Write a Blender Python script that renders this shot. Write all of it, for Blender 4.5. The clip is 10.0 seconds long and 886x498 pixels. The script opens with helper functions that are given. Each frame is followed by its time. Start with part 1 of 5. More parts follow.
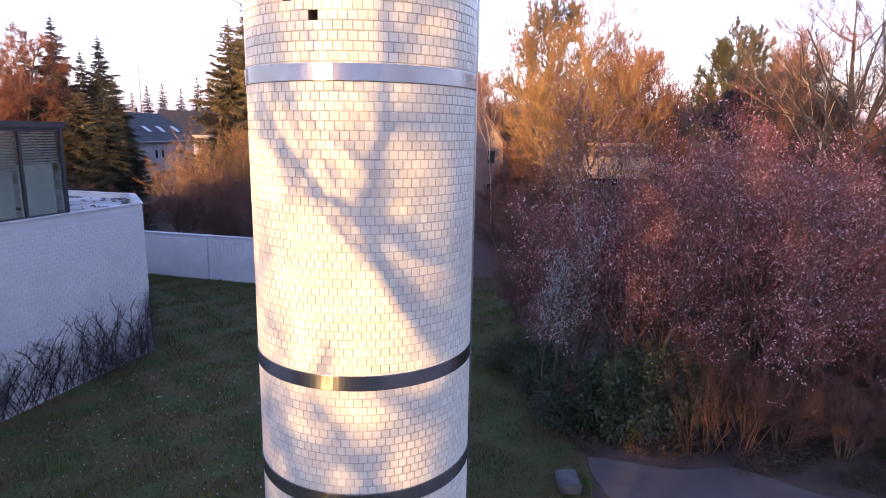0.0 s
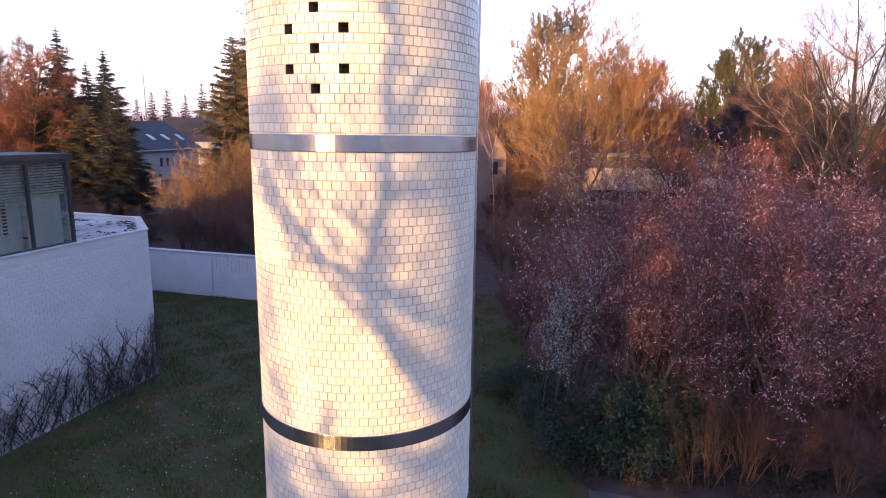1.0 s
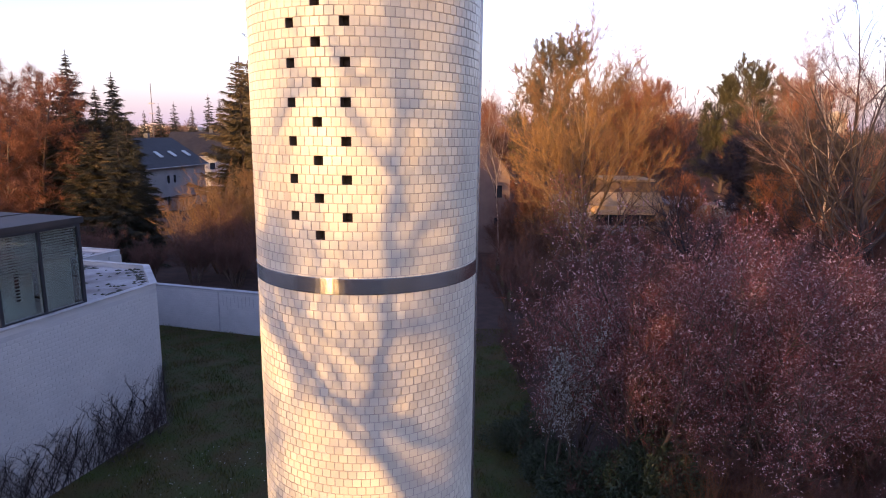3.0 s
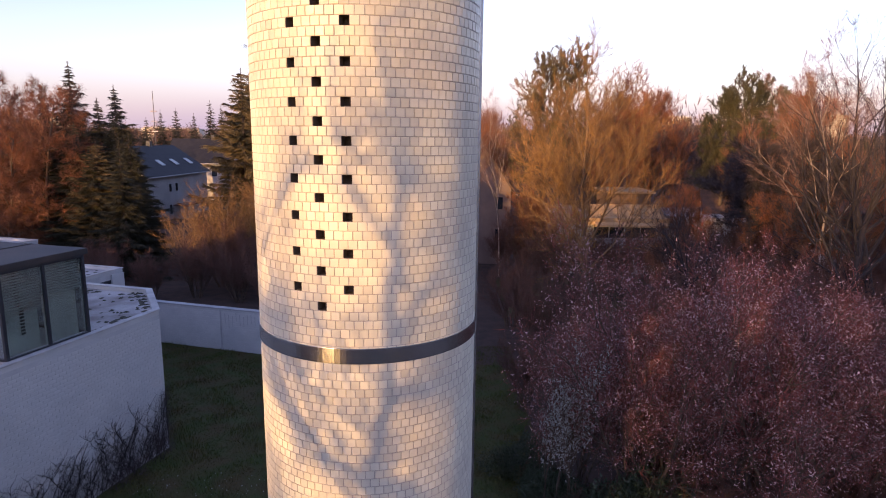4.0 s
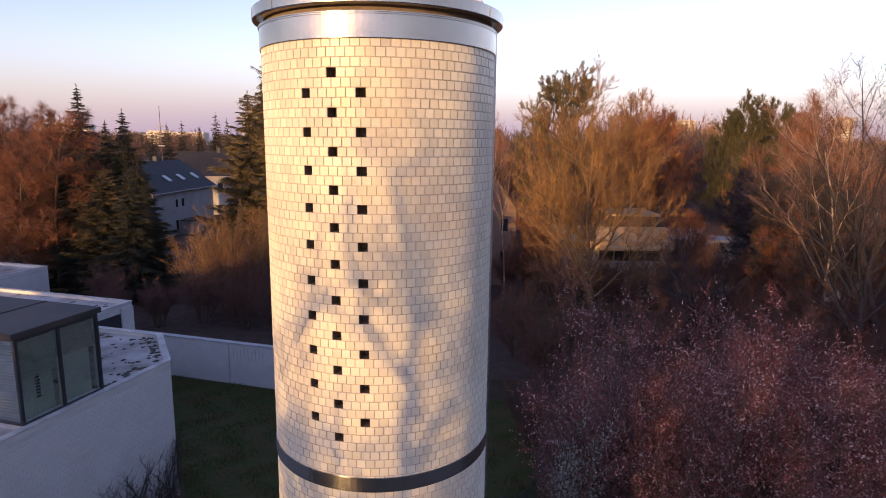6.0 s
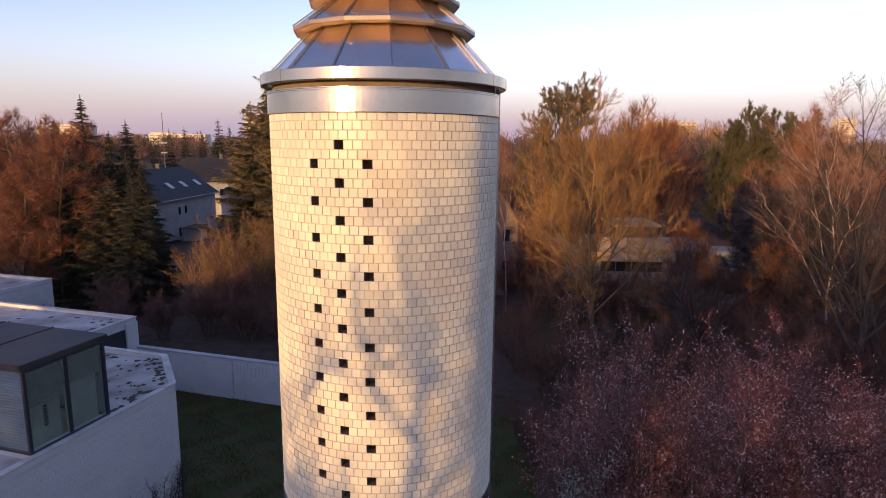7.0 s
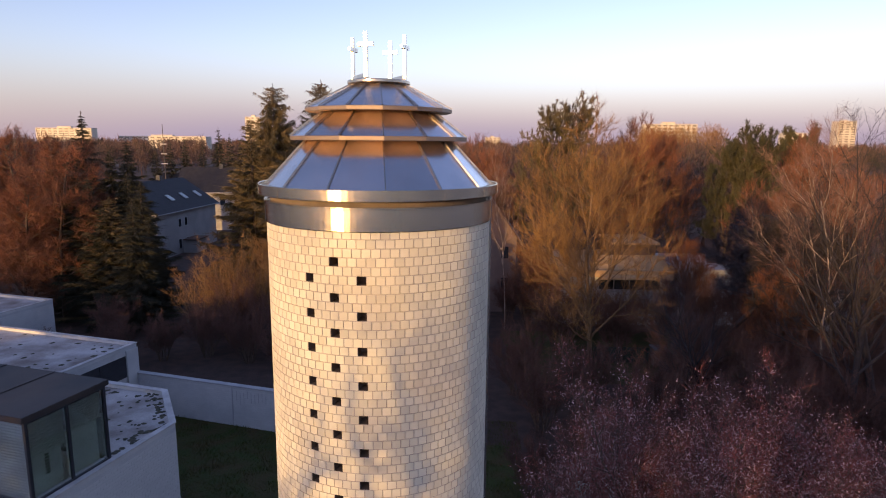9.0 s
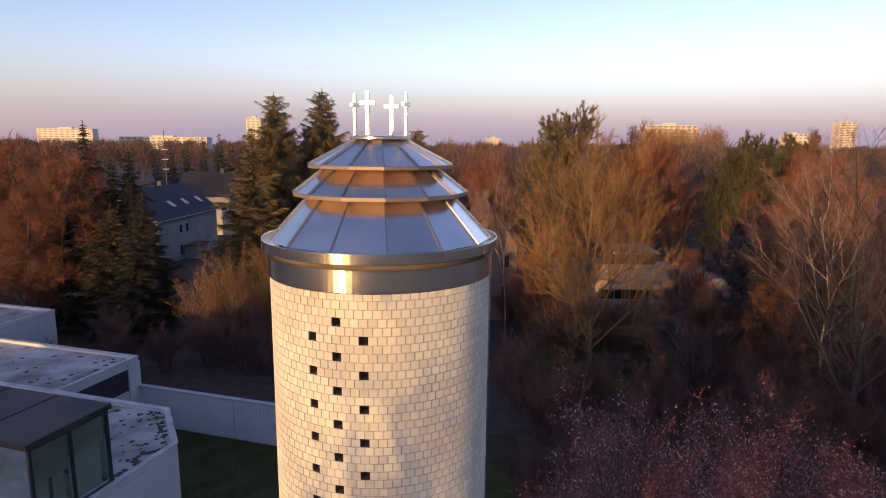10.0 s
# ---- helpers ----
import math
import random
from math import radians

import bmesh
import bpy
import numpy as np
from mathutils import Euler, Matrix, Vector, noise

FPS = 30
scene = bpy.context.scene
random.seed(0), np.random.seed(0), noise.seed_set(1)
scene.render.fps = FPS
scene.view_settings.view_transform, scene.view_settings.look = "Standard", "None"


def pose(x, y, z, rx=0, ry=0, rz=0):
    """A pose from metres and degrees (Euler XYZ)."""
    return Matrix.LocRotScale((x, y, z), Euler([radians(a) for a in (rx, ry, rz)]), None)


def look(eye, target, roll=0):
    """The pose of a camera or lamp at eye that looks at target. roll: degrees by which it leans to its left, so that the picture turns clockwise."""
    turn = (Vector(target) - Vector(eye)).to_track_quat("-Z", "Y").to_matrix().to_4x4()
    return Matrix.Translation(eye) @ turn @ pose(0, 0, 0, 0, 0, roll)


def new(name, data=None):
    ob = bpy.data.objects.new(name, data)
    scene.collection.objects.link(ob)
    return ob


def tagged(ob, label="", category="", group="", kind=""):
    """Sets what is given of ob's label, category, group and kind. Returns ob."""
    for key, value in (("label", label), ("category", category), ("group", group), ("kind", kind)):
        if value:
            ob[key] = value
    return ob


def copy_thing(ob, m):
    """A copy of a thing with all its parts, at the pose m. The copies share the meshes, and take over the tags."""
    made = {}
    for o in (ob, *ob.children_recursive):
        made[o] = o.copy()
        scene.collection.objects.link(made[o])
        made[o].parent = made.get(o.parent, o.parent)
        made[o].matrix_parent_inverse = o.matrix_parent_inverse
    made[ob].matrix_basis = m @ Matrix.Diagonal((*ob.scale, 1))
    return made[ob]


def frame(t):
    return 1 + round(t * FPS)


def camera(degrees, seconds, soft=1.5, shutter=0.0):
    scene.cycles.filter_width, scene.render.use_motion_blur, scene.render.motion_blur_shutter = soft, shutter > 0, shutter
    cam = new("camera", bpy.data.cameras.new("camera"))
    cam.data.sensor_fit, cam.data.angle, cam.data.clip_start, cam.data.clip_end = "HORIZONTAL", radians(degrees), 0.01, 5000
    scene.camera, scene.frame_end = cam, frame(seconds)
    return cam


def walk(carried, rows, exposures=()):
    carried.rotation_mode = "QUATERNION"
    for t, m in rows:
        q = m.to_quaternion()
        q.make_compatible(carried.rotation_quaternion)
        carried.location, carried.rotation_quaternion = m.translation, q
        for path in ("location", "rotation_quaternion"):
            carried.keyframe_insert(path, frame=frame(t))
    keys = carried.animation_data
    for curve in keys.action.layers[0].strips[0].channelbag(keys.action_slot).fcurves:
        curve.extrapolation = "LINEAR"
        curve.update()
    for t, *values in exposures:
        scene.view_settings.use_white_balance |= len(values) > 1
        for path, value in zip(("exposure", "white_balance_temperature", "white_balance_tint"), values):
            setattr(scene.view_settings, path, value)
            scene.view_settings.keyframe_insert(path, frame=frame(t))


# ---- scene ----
cam = camera(72.4, 10.0, soft=1.0)
METRES, EYE, TILT, LEAN, TURN = 8.9, 8.3, -11.0, -0.8, 0.0
ROWS = [
    (0.0, 0.0, 0.0, 0.0, -0.0, 0.0, -0.0),
    (0.5, 0.002, -0.0078, 0.0472, 0.17, 0.07, 0.02),
    (1.0, 0.0052, -0.0162, 0.0982, 0.35, 0.15, 0.02),
    (1.5, 0.008, -0.0238, 0.1482, 0.48, 0.25, 0.01),
    (2.0, 0.0095, -0.0323, 0.1994, 0.62, 0.32, 0.04),
    (2.5, 0.0117, -0.0419, 0.2522, 0.76, 0.4, 0.04),
    (4.0, 0.0177, -0.0732, 0.4135, 0.97, 0.62, -0.0),
    (4.5, 0.017, -0.0807, 0.4666, 1.05, 0.69, -0.01),
    (5.0, 0.0135, -0.0885, 0.5202, 1.15, 0.75, -0.02),
    (5.5, 0.008, -0.0936, 0.5713, 1.23, 0.8, -0.01),
    (7.0, -0.0016, -0.1253, 0.719, 1.49, 0.96, 0.03),
    (7.5, 0.0007, -0.1409, 0.7645, 1.46, 1.01, 0.04),
    (8.0, 0.0044, -0.1496, 0.8046, 1.47, 1.03, 0.05),
    (8.5, 0.0099, -0.1534, 0.8461, 1.49, 1.06, 0.05),
    (9.0, 0.0123, -0.1567, 0.8891, 1.51, 1.09, 0.04),
    (9.5, 0.012, -0.163, 0.9327, 1.56, 1.12, 0.05),
    (10.0, 0.0128, -0.1732, 0.9815, 1.57, 1.13, 0.01),
]
walk(cam, [(t, pose(0, 0, EYE, TILT, LEAN, TURN) @ pose(METRES * x, METRES * y, METRES * z, 90 + pitch, roll, yaw)) for t, x, y, z, yaw, pitch, roll in ROWS],
     [(0.0, 1.35, 5680, 50), (1.2, 1.12, 5760, 50), (2.5, 0.82, 5850, 51), (4.0, 0.45, 5950, 51), (6.0, 0.22, 5980, 49), (8.0, 0.03, 5910, 46), (10.0, -0.06, 5860, 44)])

# ---- world, sun ----
SUN_AZ, SUN_EL = radians(-32), radians(6.0)      # azimuth from -y towards +x
SUN_DIR = Vector((math.sin(SUN_AZ) * math.cos(SUN_EL), -math.cos(SUN_AZ) * math.cos(SUN_EL), math.sin(SUN_EL)))
world = bpy.data.worlds.new("evening_sky")
scene.world = world
world.use_nodes = True
wn = world.node_tree
sky = wn.nodes.new("ShaderNodeTexSky")
sky.sky_type = "NISHITA"
sky.sun_disc = False
sky.sun_elevation = SUN_EL
sky.sun_rotation = math.atan2(SUN_DIR.x, SUN_DIR.y)
sky.air_density, sky.dust_density, sky.ozone_density = 1.0, 0.5, 1.35
# antitwilight: a lavender haze low over the horizon, strongest away from the sun
tcw = wn.nodes.new("ShaderNodeTexCoord")
sep = wn.nodes.new("ShaderNodeSeparateXYZ")
wn.links.new(tcw.outputs["Generated"], sep.inputs[0])
low_part = wn.nodes.new("ShaderNodeMapRange")
low_part.interpolation_type = "SMOOTHERSTEP"
for k, v in enumerate((0.17, -0.02, 0.0, 1.0)):
    low_part.inputs[1 + k].default_value = v
wn.links.new(sep.outputs[2], low_part.inputs[0])
facing = wn.nodes.new("ShaderNodeVectorMath")
facing.operation = "DOT_PRODUCT"
facing.inputs[1].default_value = tuple(-SUN_DIR)
wn.links.new(tcw.outputs["Generated"], facing.inputs[0])
anti = wn.nodes.new("ShaderNodeMapRange")
for k, v in enumerate((-0.6, 0.6, 0.15, 0.95)):
    anti.inputs[1 + k].default_value = v
wn.links.new(facing.outputs["Value"], anti.inputs[0])
both = wn.nodes.new("ShaderNodeMath")
both.operation = "MULTIPLY"
wn.links.new(low_part.outputs[0], both.inputs[0])
wn.links.new(anti.outputs[0], both.inputs[1])
haze = wn.nodes.new("ShaderNodeMix")
haze.data_type = "RGBA"
haze.inputs[7].default_value = (1.30, 1.23, 1.32, 1)
wn.links.new(both.outputs[0], haze.inputs[0])
wn.links.new(sky.outputs[0], haze.inputs[6])
wn.links.new(haze.outputs[2], wn.nodes["Background"].inputs[0])
wn.nodes["Background"].inputs[1].default_value = 0.30
sun_data = bpy.data.lights.new("sun", "SUN")
sun_data.energy, sun_data.angle, sun_data.color = 5.0, radians(0.5), (1.0, 0.66, 0.16)
sun = new("sun", sun_data)
sun.matrix_world = look(SUN_DIR * 300, (0, 0, 0))


# ---- materials ----
def material(name, colour, rough=0.8, metal=0.0, second=None, scale=3.0, bump=0.0, bump_scale=40.0, island=0.0, objects=0.0, fine=0.25):
    """A surface of two mixed tones at a large and a small scale, with fine relief; island and objects vary the tone piece by piece."""
    m = bpy.data.materials.new(name)
    m.use_nodes = True
    nt = m.node_tree
    b = nt.nodes["Principled BSDF"]
    b.inputs["Roughness"].default_value = rough
    b.inputs["Metallic"].default_value = metal
    second = second or tuple(c * 0.75 for c in colour)
    tc = nt.nodes.new("ShaderNodeTexCoord")
    n1 = nt.nodes.new("ShaderNodeTexNoise")
    n1.inputs["Scale"].default_value = scale
    n1.inputs["Detail"].default_value = 6
    n2 = nt.nodes.new("ShaderNodeTexNoise")
    n2.inputs["Scale"].default_value = bump_scale
    n2.inputs["Detail"].default_value = 4
    nt.links.new(tc.outputs["Object"], n1.inputs["Vector"])
    nt.links.new(tc.outputs["Object"], n2.inputs["Vector"])
    ramp = nt.nodes.new("ShaderNodeMapRange")
    ramp.inputs[1].default_value, ramp.inputs[2].default_value = 0.35, 0.65
    nt.links.new(n1.outputs[0], ramp.inputs[0])
    mix = nt.nodes.new("ShaderNodeMix")
    mix.data_type = "RGBA"
    mix.inputs[6].default_value = (*colour, 1)
    mix.inputs[7].default_value = (*second, 1)
    nt.links.new(ramp.outputs[0], mix.inputs[0])
    hsv = nt.nodes.new("ShaderNodeHueSaturation")
    nt.links.new(mix.outputs[2], hsv.inputs["Color"])
    val = nt.nodes.new("ShaderNodeMath")
    val.operation = "MULTIPLY_ADD"
    nt.links.new(n2.outputs[0], val.inputs[0])
    val.inputs[1].default_value, val.inputs[2].default_value = 2 * fine, 1 - fine
    last = val.outputs[0]
    for amount, node, socket in ((island, "ShaderNodeNewGeometry", "Random Per Island"), (objects, "ShaderNodeObjectInfo", "Random")):
        if amount:
            src = nt.nodes.new(node)
            k = nt.nodes.new("ShaderNodeMath")
            k.operation = "MULTIPLY_ADD"
            nt.links.new(src.outputs[socket], k.inputs[0])
            k.inputs[1].default_value, k.inputs[2].default_value = 2 * amount, 1 - amount
            mul = nt.nodes.new("ShaderNodeMath")
            mul.operation = "MULTIPLY"
            nt.links.new(last, mul.inputs[0])
            nt.links.new(k.outputs[0], mul.inputs[1])
            last = mul.outputs[0]
    nt.links.new(last, hsv.inputs["Value"])
    nt.links.new(hsv.outputs[0], b.inputs["Base Color"])
    if bump:
        bp = nt.nodes.new("ShaderNodeBump")
        bp.inputs["Strength"].default_value = bump
        bp.inputs["Distance"].default_value = 0.02
        nt.links.new(n2.outputs[0], bp.inputs["Height"])
        nt.links.new(bp.outputs[0], b.inputs["Normal"])
    return m


def brushed(m, amount=0.85, turn=0.25):
    """Brushing round the tower: the gloss spreads up and down."""
    nt = m.node_tree
    tg = nt.nodes.new("ShaderNodeTangent")
    tg.direction_type, tg.axis = "RADIAL", "Z"
    p = nt.nodes["Principled BSDF"]
    p.inputs["Anisotropic"].default_value, p.inputs["Anisotropic Rotation"].default_value = amount, turn
    nt.links.new(tg.outputs[0], p.inputs["Tangent"])
    return m


def glass(name, tint, rough=0.02):
    m = bpy.data.materials.new(name)
    m.use_nodes = True
    nt = m.node_tree
    out = nt.nodes["Material Output"]
    tr = nt.nodes.new("ShaderNodeBsdfTransparent")
    tr.inputs[0].default_value = (*tint, 1)
    gl = nt.nodes.new("ShaderNodeBsdfGlossy")
    gl.inputs["Roughness"].default_value = rough
    lw = nt.nodes.new("ShaderNodeLayerWeight")
    fr = nt.nodes.new("ShaderNodeMath")
    fr.operation = "MULTIPLY_ADD"
    fr.inputs[1].default_value, fr.inputs[2].default_value = 0.60, 0.14
    nt.links.new(lw.outputs["Facing"], fr.inputs[0])
    mix = nt.nodes.new("ShaderNodeMixShader")
    nt.links.new(fr.outputs[0], mix.inputs[0])
    nt.links.new(tr.outputs[0], mix.inputs[1])
    nt.links.new(gl.outputs[0], mix.inputs[2])
    nt.links.new(mix.outputs[0], out.inputs[0])
    return m


BRICK_W = material("glazed_white_brick", (0.74, 0.70, 0.575), 0.38, second=(0.65, 0.60, 0.50), scale=0.9, bump=0.14, bump_scale=60, island=0.09, objects=0.09, fine=0.05)
BRICK_W.node_tree.nodes["Principled BSDF"].inputs["Diffuse Roughness"].default_value = 1.0
MORTAR = material("grey_mortar", (0.52, 0.46, 0.42), 0.9, second=(0.40, 0.35, 0.32), scale=6, bump=0.3)
# dark colour stands in for the shade inside openings and the gutter gap
HOLE = material("recess_shade_tone", (0.16, 0.12, 0.09), 0.9, scale=8)
STEEL = material("brushed_stainless_steel", (0.64, 0.57, 0.48), 0.25, 1.0, second=(0.54, 0.49, 0.43), scale=2.0, bump=0.03, bump_scale=90, fine=0.05)
ROOFSTEEL = material("rolled_steel_roof_sheet", (0.78, 0.73, 0.72), 0.25, 1.0, second=(0.69, 0.65, 0.64), scale=1.4, bump=0.02, bump_scale=30, objects=0.06, fine=0.05)
DARKSTEEL = material("dark_steel_band", (0.40, 0.39, 0.40), 0.26, 1.0, second=(0.32, 0.31, 0.32), scale=1.7, bump=0.04, bump_scale=50, fine=0.06)
for metal in (STEEL, DARKSTEEL):
    brushed(metal)
brushed(ROOFSTEEL, 0.25)
SOFFIT = material("brown_timber_soffit", (0.58, 0.35, 0.17), 0.5, second=(0.46, 0.28, 0.13), scale=3, bump=0.1)
FASCIA = material("bronze_toned_edge_sheet", (0.28, 0.21, 0.16), 0.46, 0.4, second=(0.22, 0.165, 0.13), scale=1.6, bump=0.03, bump_scale=50, fine=0.06)
CROSSMETAL = material("polished_cross_metal", (0.85, 0.80, 0.72), 0.30, 1.0, scale=5, fine=0.03)
PAINT = material("white_painted_brick", (0.58, 0.57, 0.56), 0.75, second=(0.49, 0.49, 0.49), scale=0.7, bump=0.25, bump_scale=30, island=0.03, objects=0.03, fine=0.08)
PAINTJOINT = material("painted_joint", (0.53, 0.53, 0.53), 0.85, second=(0.45, 0.45, 0.46), scale=1.2, bump=0.2)
COPING = material("grey_sheet_coping", (0.42, 0.42, 0.43), 0.5, second=(0.34, 0.34, 0.35), scale=1.5, bump=0.05)
PARAPET = material("pale_parapet_top", (0.56, 0.54, 0.53), 0.7, second=(0.38, 0.36, 0.35), scale=1.6, bump=0.1)
ROOFING = material("pale_roof_membrane", (0.50, 0.47, 0.46), 0.8, second=(0.20, 0.16, 0.14), scale=0.55, bump=0.2, bump_scale=12)
MOSS = material("moss_and_dirt", (0.10, 0.09, 0.06), 0.95, second=(0.05, 0.05, 0.035), scale=4)
# the brown second tone paints in reflections that mottle the dark sheet
DARKROOF = material("dark_sheet_roof", (0.024, 0.022, 0.024), 0.62, second=(0.062, 0.044, 0.038), scale=0.5, bump=0.05)
FRAME = material("dark_window_frame", (0.035, 0.037, 0.045), 0.4, scale=4)
SLAT = material("blind_slat", (0.62, 0.65, 0.62), 0.5, scale=3)
# pale green room tone, brightened to stand in for sky reflected in the panes
INNER = material("pale_reflection_tone", (0.84, 0.88, 0.85), 0.85, scale=1)
PANE = glass("window_pane", (0.86, 0.92, 0.90))
DARKPANE = material("dark_house_pane", (0.03, 0.035, 0.045), 0.08, scale=3)
GRASS = material("lawn_turf", (0.041, 0.058, 0.007), 0.9, second=(0.070, 0.050, 0.013), scale=0.9, bump=0.6, bump_scale=18, fine=0.35)
BLADE = material("grass_blade", (0.058, 0.082, 0.008), 0.8, second=(0.100, 0.070, 0.019), scale=0.9, island=0.45, fine=0.1)
DAISY = material("white_daisy", (0.7, 0.7, 0.65), 0.8)
SOIL = material("leaf_litter_soil", (0.096, 0.056, 0.041), 0.95, second=(0.058, 0.036, 0.028), scale=1.2, bump=0.7, bump_scale=15, fine=0.35)
ASPHALT = material("worn_asphalt", (0.118, 0.090, 0.085), 0.9, second=(0.082, 0.064, 0.061), scale=0.8, bump=0.3, bump_scale=60, fine=0.2)
STONE = material("grey_stone", (0.12, 0.115, 0.115), 0.85, second=(0.07, 0.07, 0.07), scale=3, bump=0.4)
BARK = material("brown_bark", (0.13, 0.09, 0.06), 0.9, second=(0.08, 0.055, 0.04), scale=3, bump=0.6)
BARK_DARK = material("dark_grey_bark", (0.062, 0.046, 0.044), 0.9, second=(0.040, 0.030, 0.030), scale=3, bump=0.6)
BARK_BLACK = material("blackish_bark", (0.040, 0.030, 0.030), 0.9, second=(0.026, 0.020, 0.021), scale=3, bump=0.6)
BARK_OCHRE = material("ochre_bark", (0.21, 0.128, 0.062), 0.9, second=(0.13, 0.080, 0.045), scale=3, bump=0.6)
BIRCHBARK = material("white_birch_bark", (0.48, 0.38, 0.31), 0.75, second=(0.20, 0.15, 0.12), scale=1.6, bump=0.3)
TWIG_OCHRE = material("ochre_twigs", (0.290, 0.152, 0.042), 0.85, second=(0.168, 0.088, 0.031), scale=0.4, island=0.5)
TWIG_RUST = material("rust_twigs", (0.245, 0.090, 0.038), 0.85, second=(0.135, 0.056, 0.030), scale=0.3, island=0.5)
FAR_TWIG = material("far_winter_twigs", (0.150, 0.080, 0.055), 0.85, second=(0.098, 0.060, 0.048), scale=0.02, island=0.4)
FAR_DUSK = material("far_dull_twigs", (0.092, 0.062, 0.054), 0.85, second=(0.070, 0.050, 0.048), scale=0.02, island=0.3)
TWIG_BROWN = material("brown_twigs", (0.138, 0.064, 0.046), 0.85, second=(0.094, 0.046, 0.036), scale=0.3, island=0.3)
TWIG_DARK = material("dark_violet_twigs", (0.120, 0.088, 0.085), 0.85, second=(0.085, 0.062, 0.064), scale=0.3, island=0.3)
TWIG_BLACK = material("blackish_twigs", (0.048, 0.038, 0.044), 0.85, second=(0.032, 0.026, 0.032), scale=0.3, island=0.3)
TWIG_BIRCH = material("birch_twigs", (0.24, 0.125, 0.090), 0.85, second=(0.165, 0.090, 0.070), scale=0.4, island=0.3)
TWIG_PLUM = material("plum_twigs", (0.320, 0.078, 0.064), 0.8, second=(0.185, 0.056, 0.048), scale=0.5, island=0.35)
BUD = material("pink_white_buds", (0.60, 0.40, 0.38), 0.8, second=(0.42, 0.25, 0.25), scale=0.7, island=0.3)
BUD_WHITE = material("white_blossom", (0.42, 0.41, 0.36), 0.8, second=(0.30, 0.29, 0.26), scale=0.7, island=0.25)
STRAW = material("orange_stalks", (0.20, 0.080, 0.030), 0.85, second=(0.11, 0.055, 0.028), scale=1, island=0.3)
NEEDLE = material("dark_spruce_needles", (0.031, 0.033, 0.018), 0.8, second=(0.046, 0.039, 0.019), scale=0.3, island=0.35)
NEEDLE_WARM = material("olive_needles", (0.165, 0.112, 0.044), 0.8, second=(0.105, 0.082, 0.034), scale=0.3, island=0.35)
CEDARLEAF = material("golden_cedar_needles", (0.150, 0.105, 0.038), 0.8, second=(0.080, 0.068, 0.030), scale=0.3, island=0.35)
PINE = material("pine_needles", (0.085, 0.072, 0.026), 0.8, second=(0.045, 0.045, 0.020), scale=0.4, island=0.3)
LEAF = material("evergreen_leaves", (0.030, 0.048, 0.020), 0.5, second=(0.045, 0.060, 0.026), scale=0.8, island=0.35)
DRYLEAF = material("dry_leaves", (0.070, 0.042, 0.028), 0.9, second=(0.040, 0.030, 0.020), scale=1.0, island=0.4)
VINE = material("bare_vine_stems", (0.055, 0.043, 0.046), 0.9, scale=4)
ROOFTILE = material("dark_roof_tiles", (0.029, 0.026, 0.029), 0.75, second=(0.020, 0.018, 0.021), scale=1.5, bump=0.5, bump_scale=9)
REDROOF = material("brown_roof_tiles", (0.15, 0.085, 0.06), 0.8, second=(0.10, 0.06, 0.045), scale=1.5, bump=0.5, bump_scale=9)
HOUSEWALL = material("pale_render", (0.46, 0.43, 0.41), 0.85, second=(0.38, 0.36, 0.34), scale=0.5, bump=0.1)
TIMBER = material("brown_timber_cladding", (0.22, 0.13, 0.075), 0.8, second=(0.15, 0.09, 0.05), scale=1.2, bump=0.3)
TAN = material("tan_fascia_boards", (0.50, 0.32, 0.16), 0.8, second=(0.36, 0.23, 0.12), scale=1.0, bump=0.2)
HOUSEPINK = material("pinkish_brick_render", (0.22, 0.15, 0.125), 0.85, second=(0.16, 0.11, 0.095), scale=0.6, bump=0.2)
FARWALL = material("far_pale_facade", (0.62, 0.56, 0.46), 0.8, second=(0.52, 0.46, 0.38), scale=0.04)
FARWIN = material("far_window_band", (0.25, 0.22, 0.19), 0.5, scale=0.1)
HUTROOF = material("weathered_violet_sheet", (0.085, 0.075, 0.090), 0.8, second=(0.060, 0.052, 0.062), scale=1.2, bump=0.3)
GREENPAINT = material("dark_green_boards", (0.018, 0.045, 0.034), 0.7, second=(0.012, 0.030, 0.024), scale=1.0, bump=0.2)
CABLE = material("dark_metal_mast", (0.10, 0.09, 0.09), 0.6, scale=2)
REDMETAL = material("white_mast_ring", (0.5, 0.45, 0.42), 0.6, scale=2)


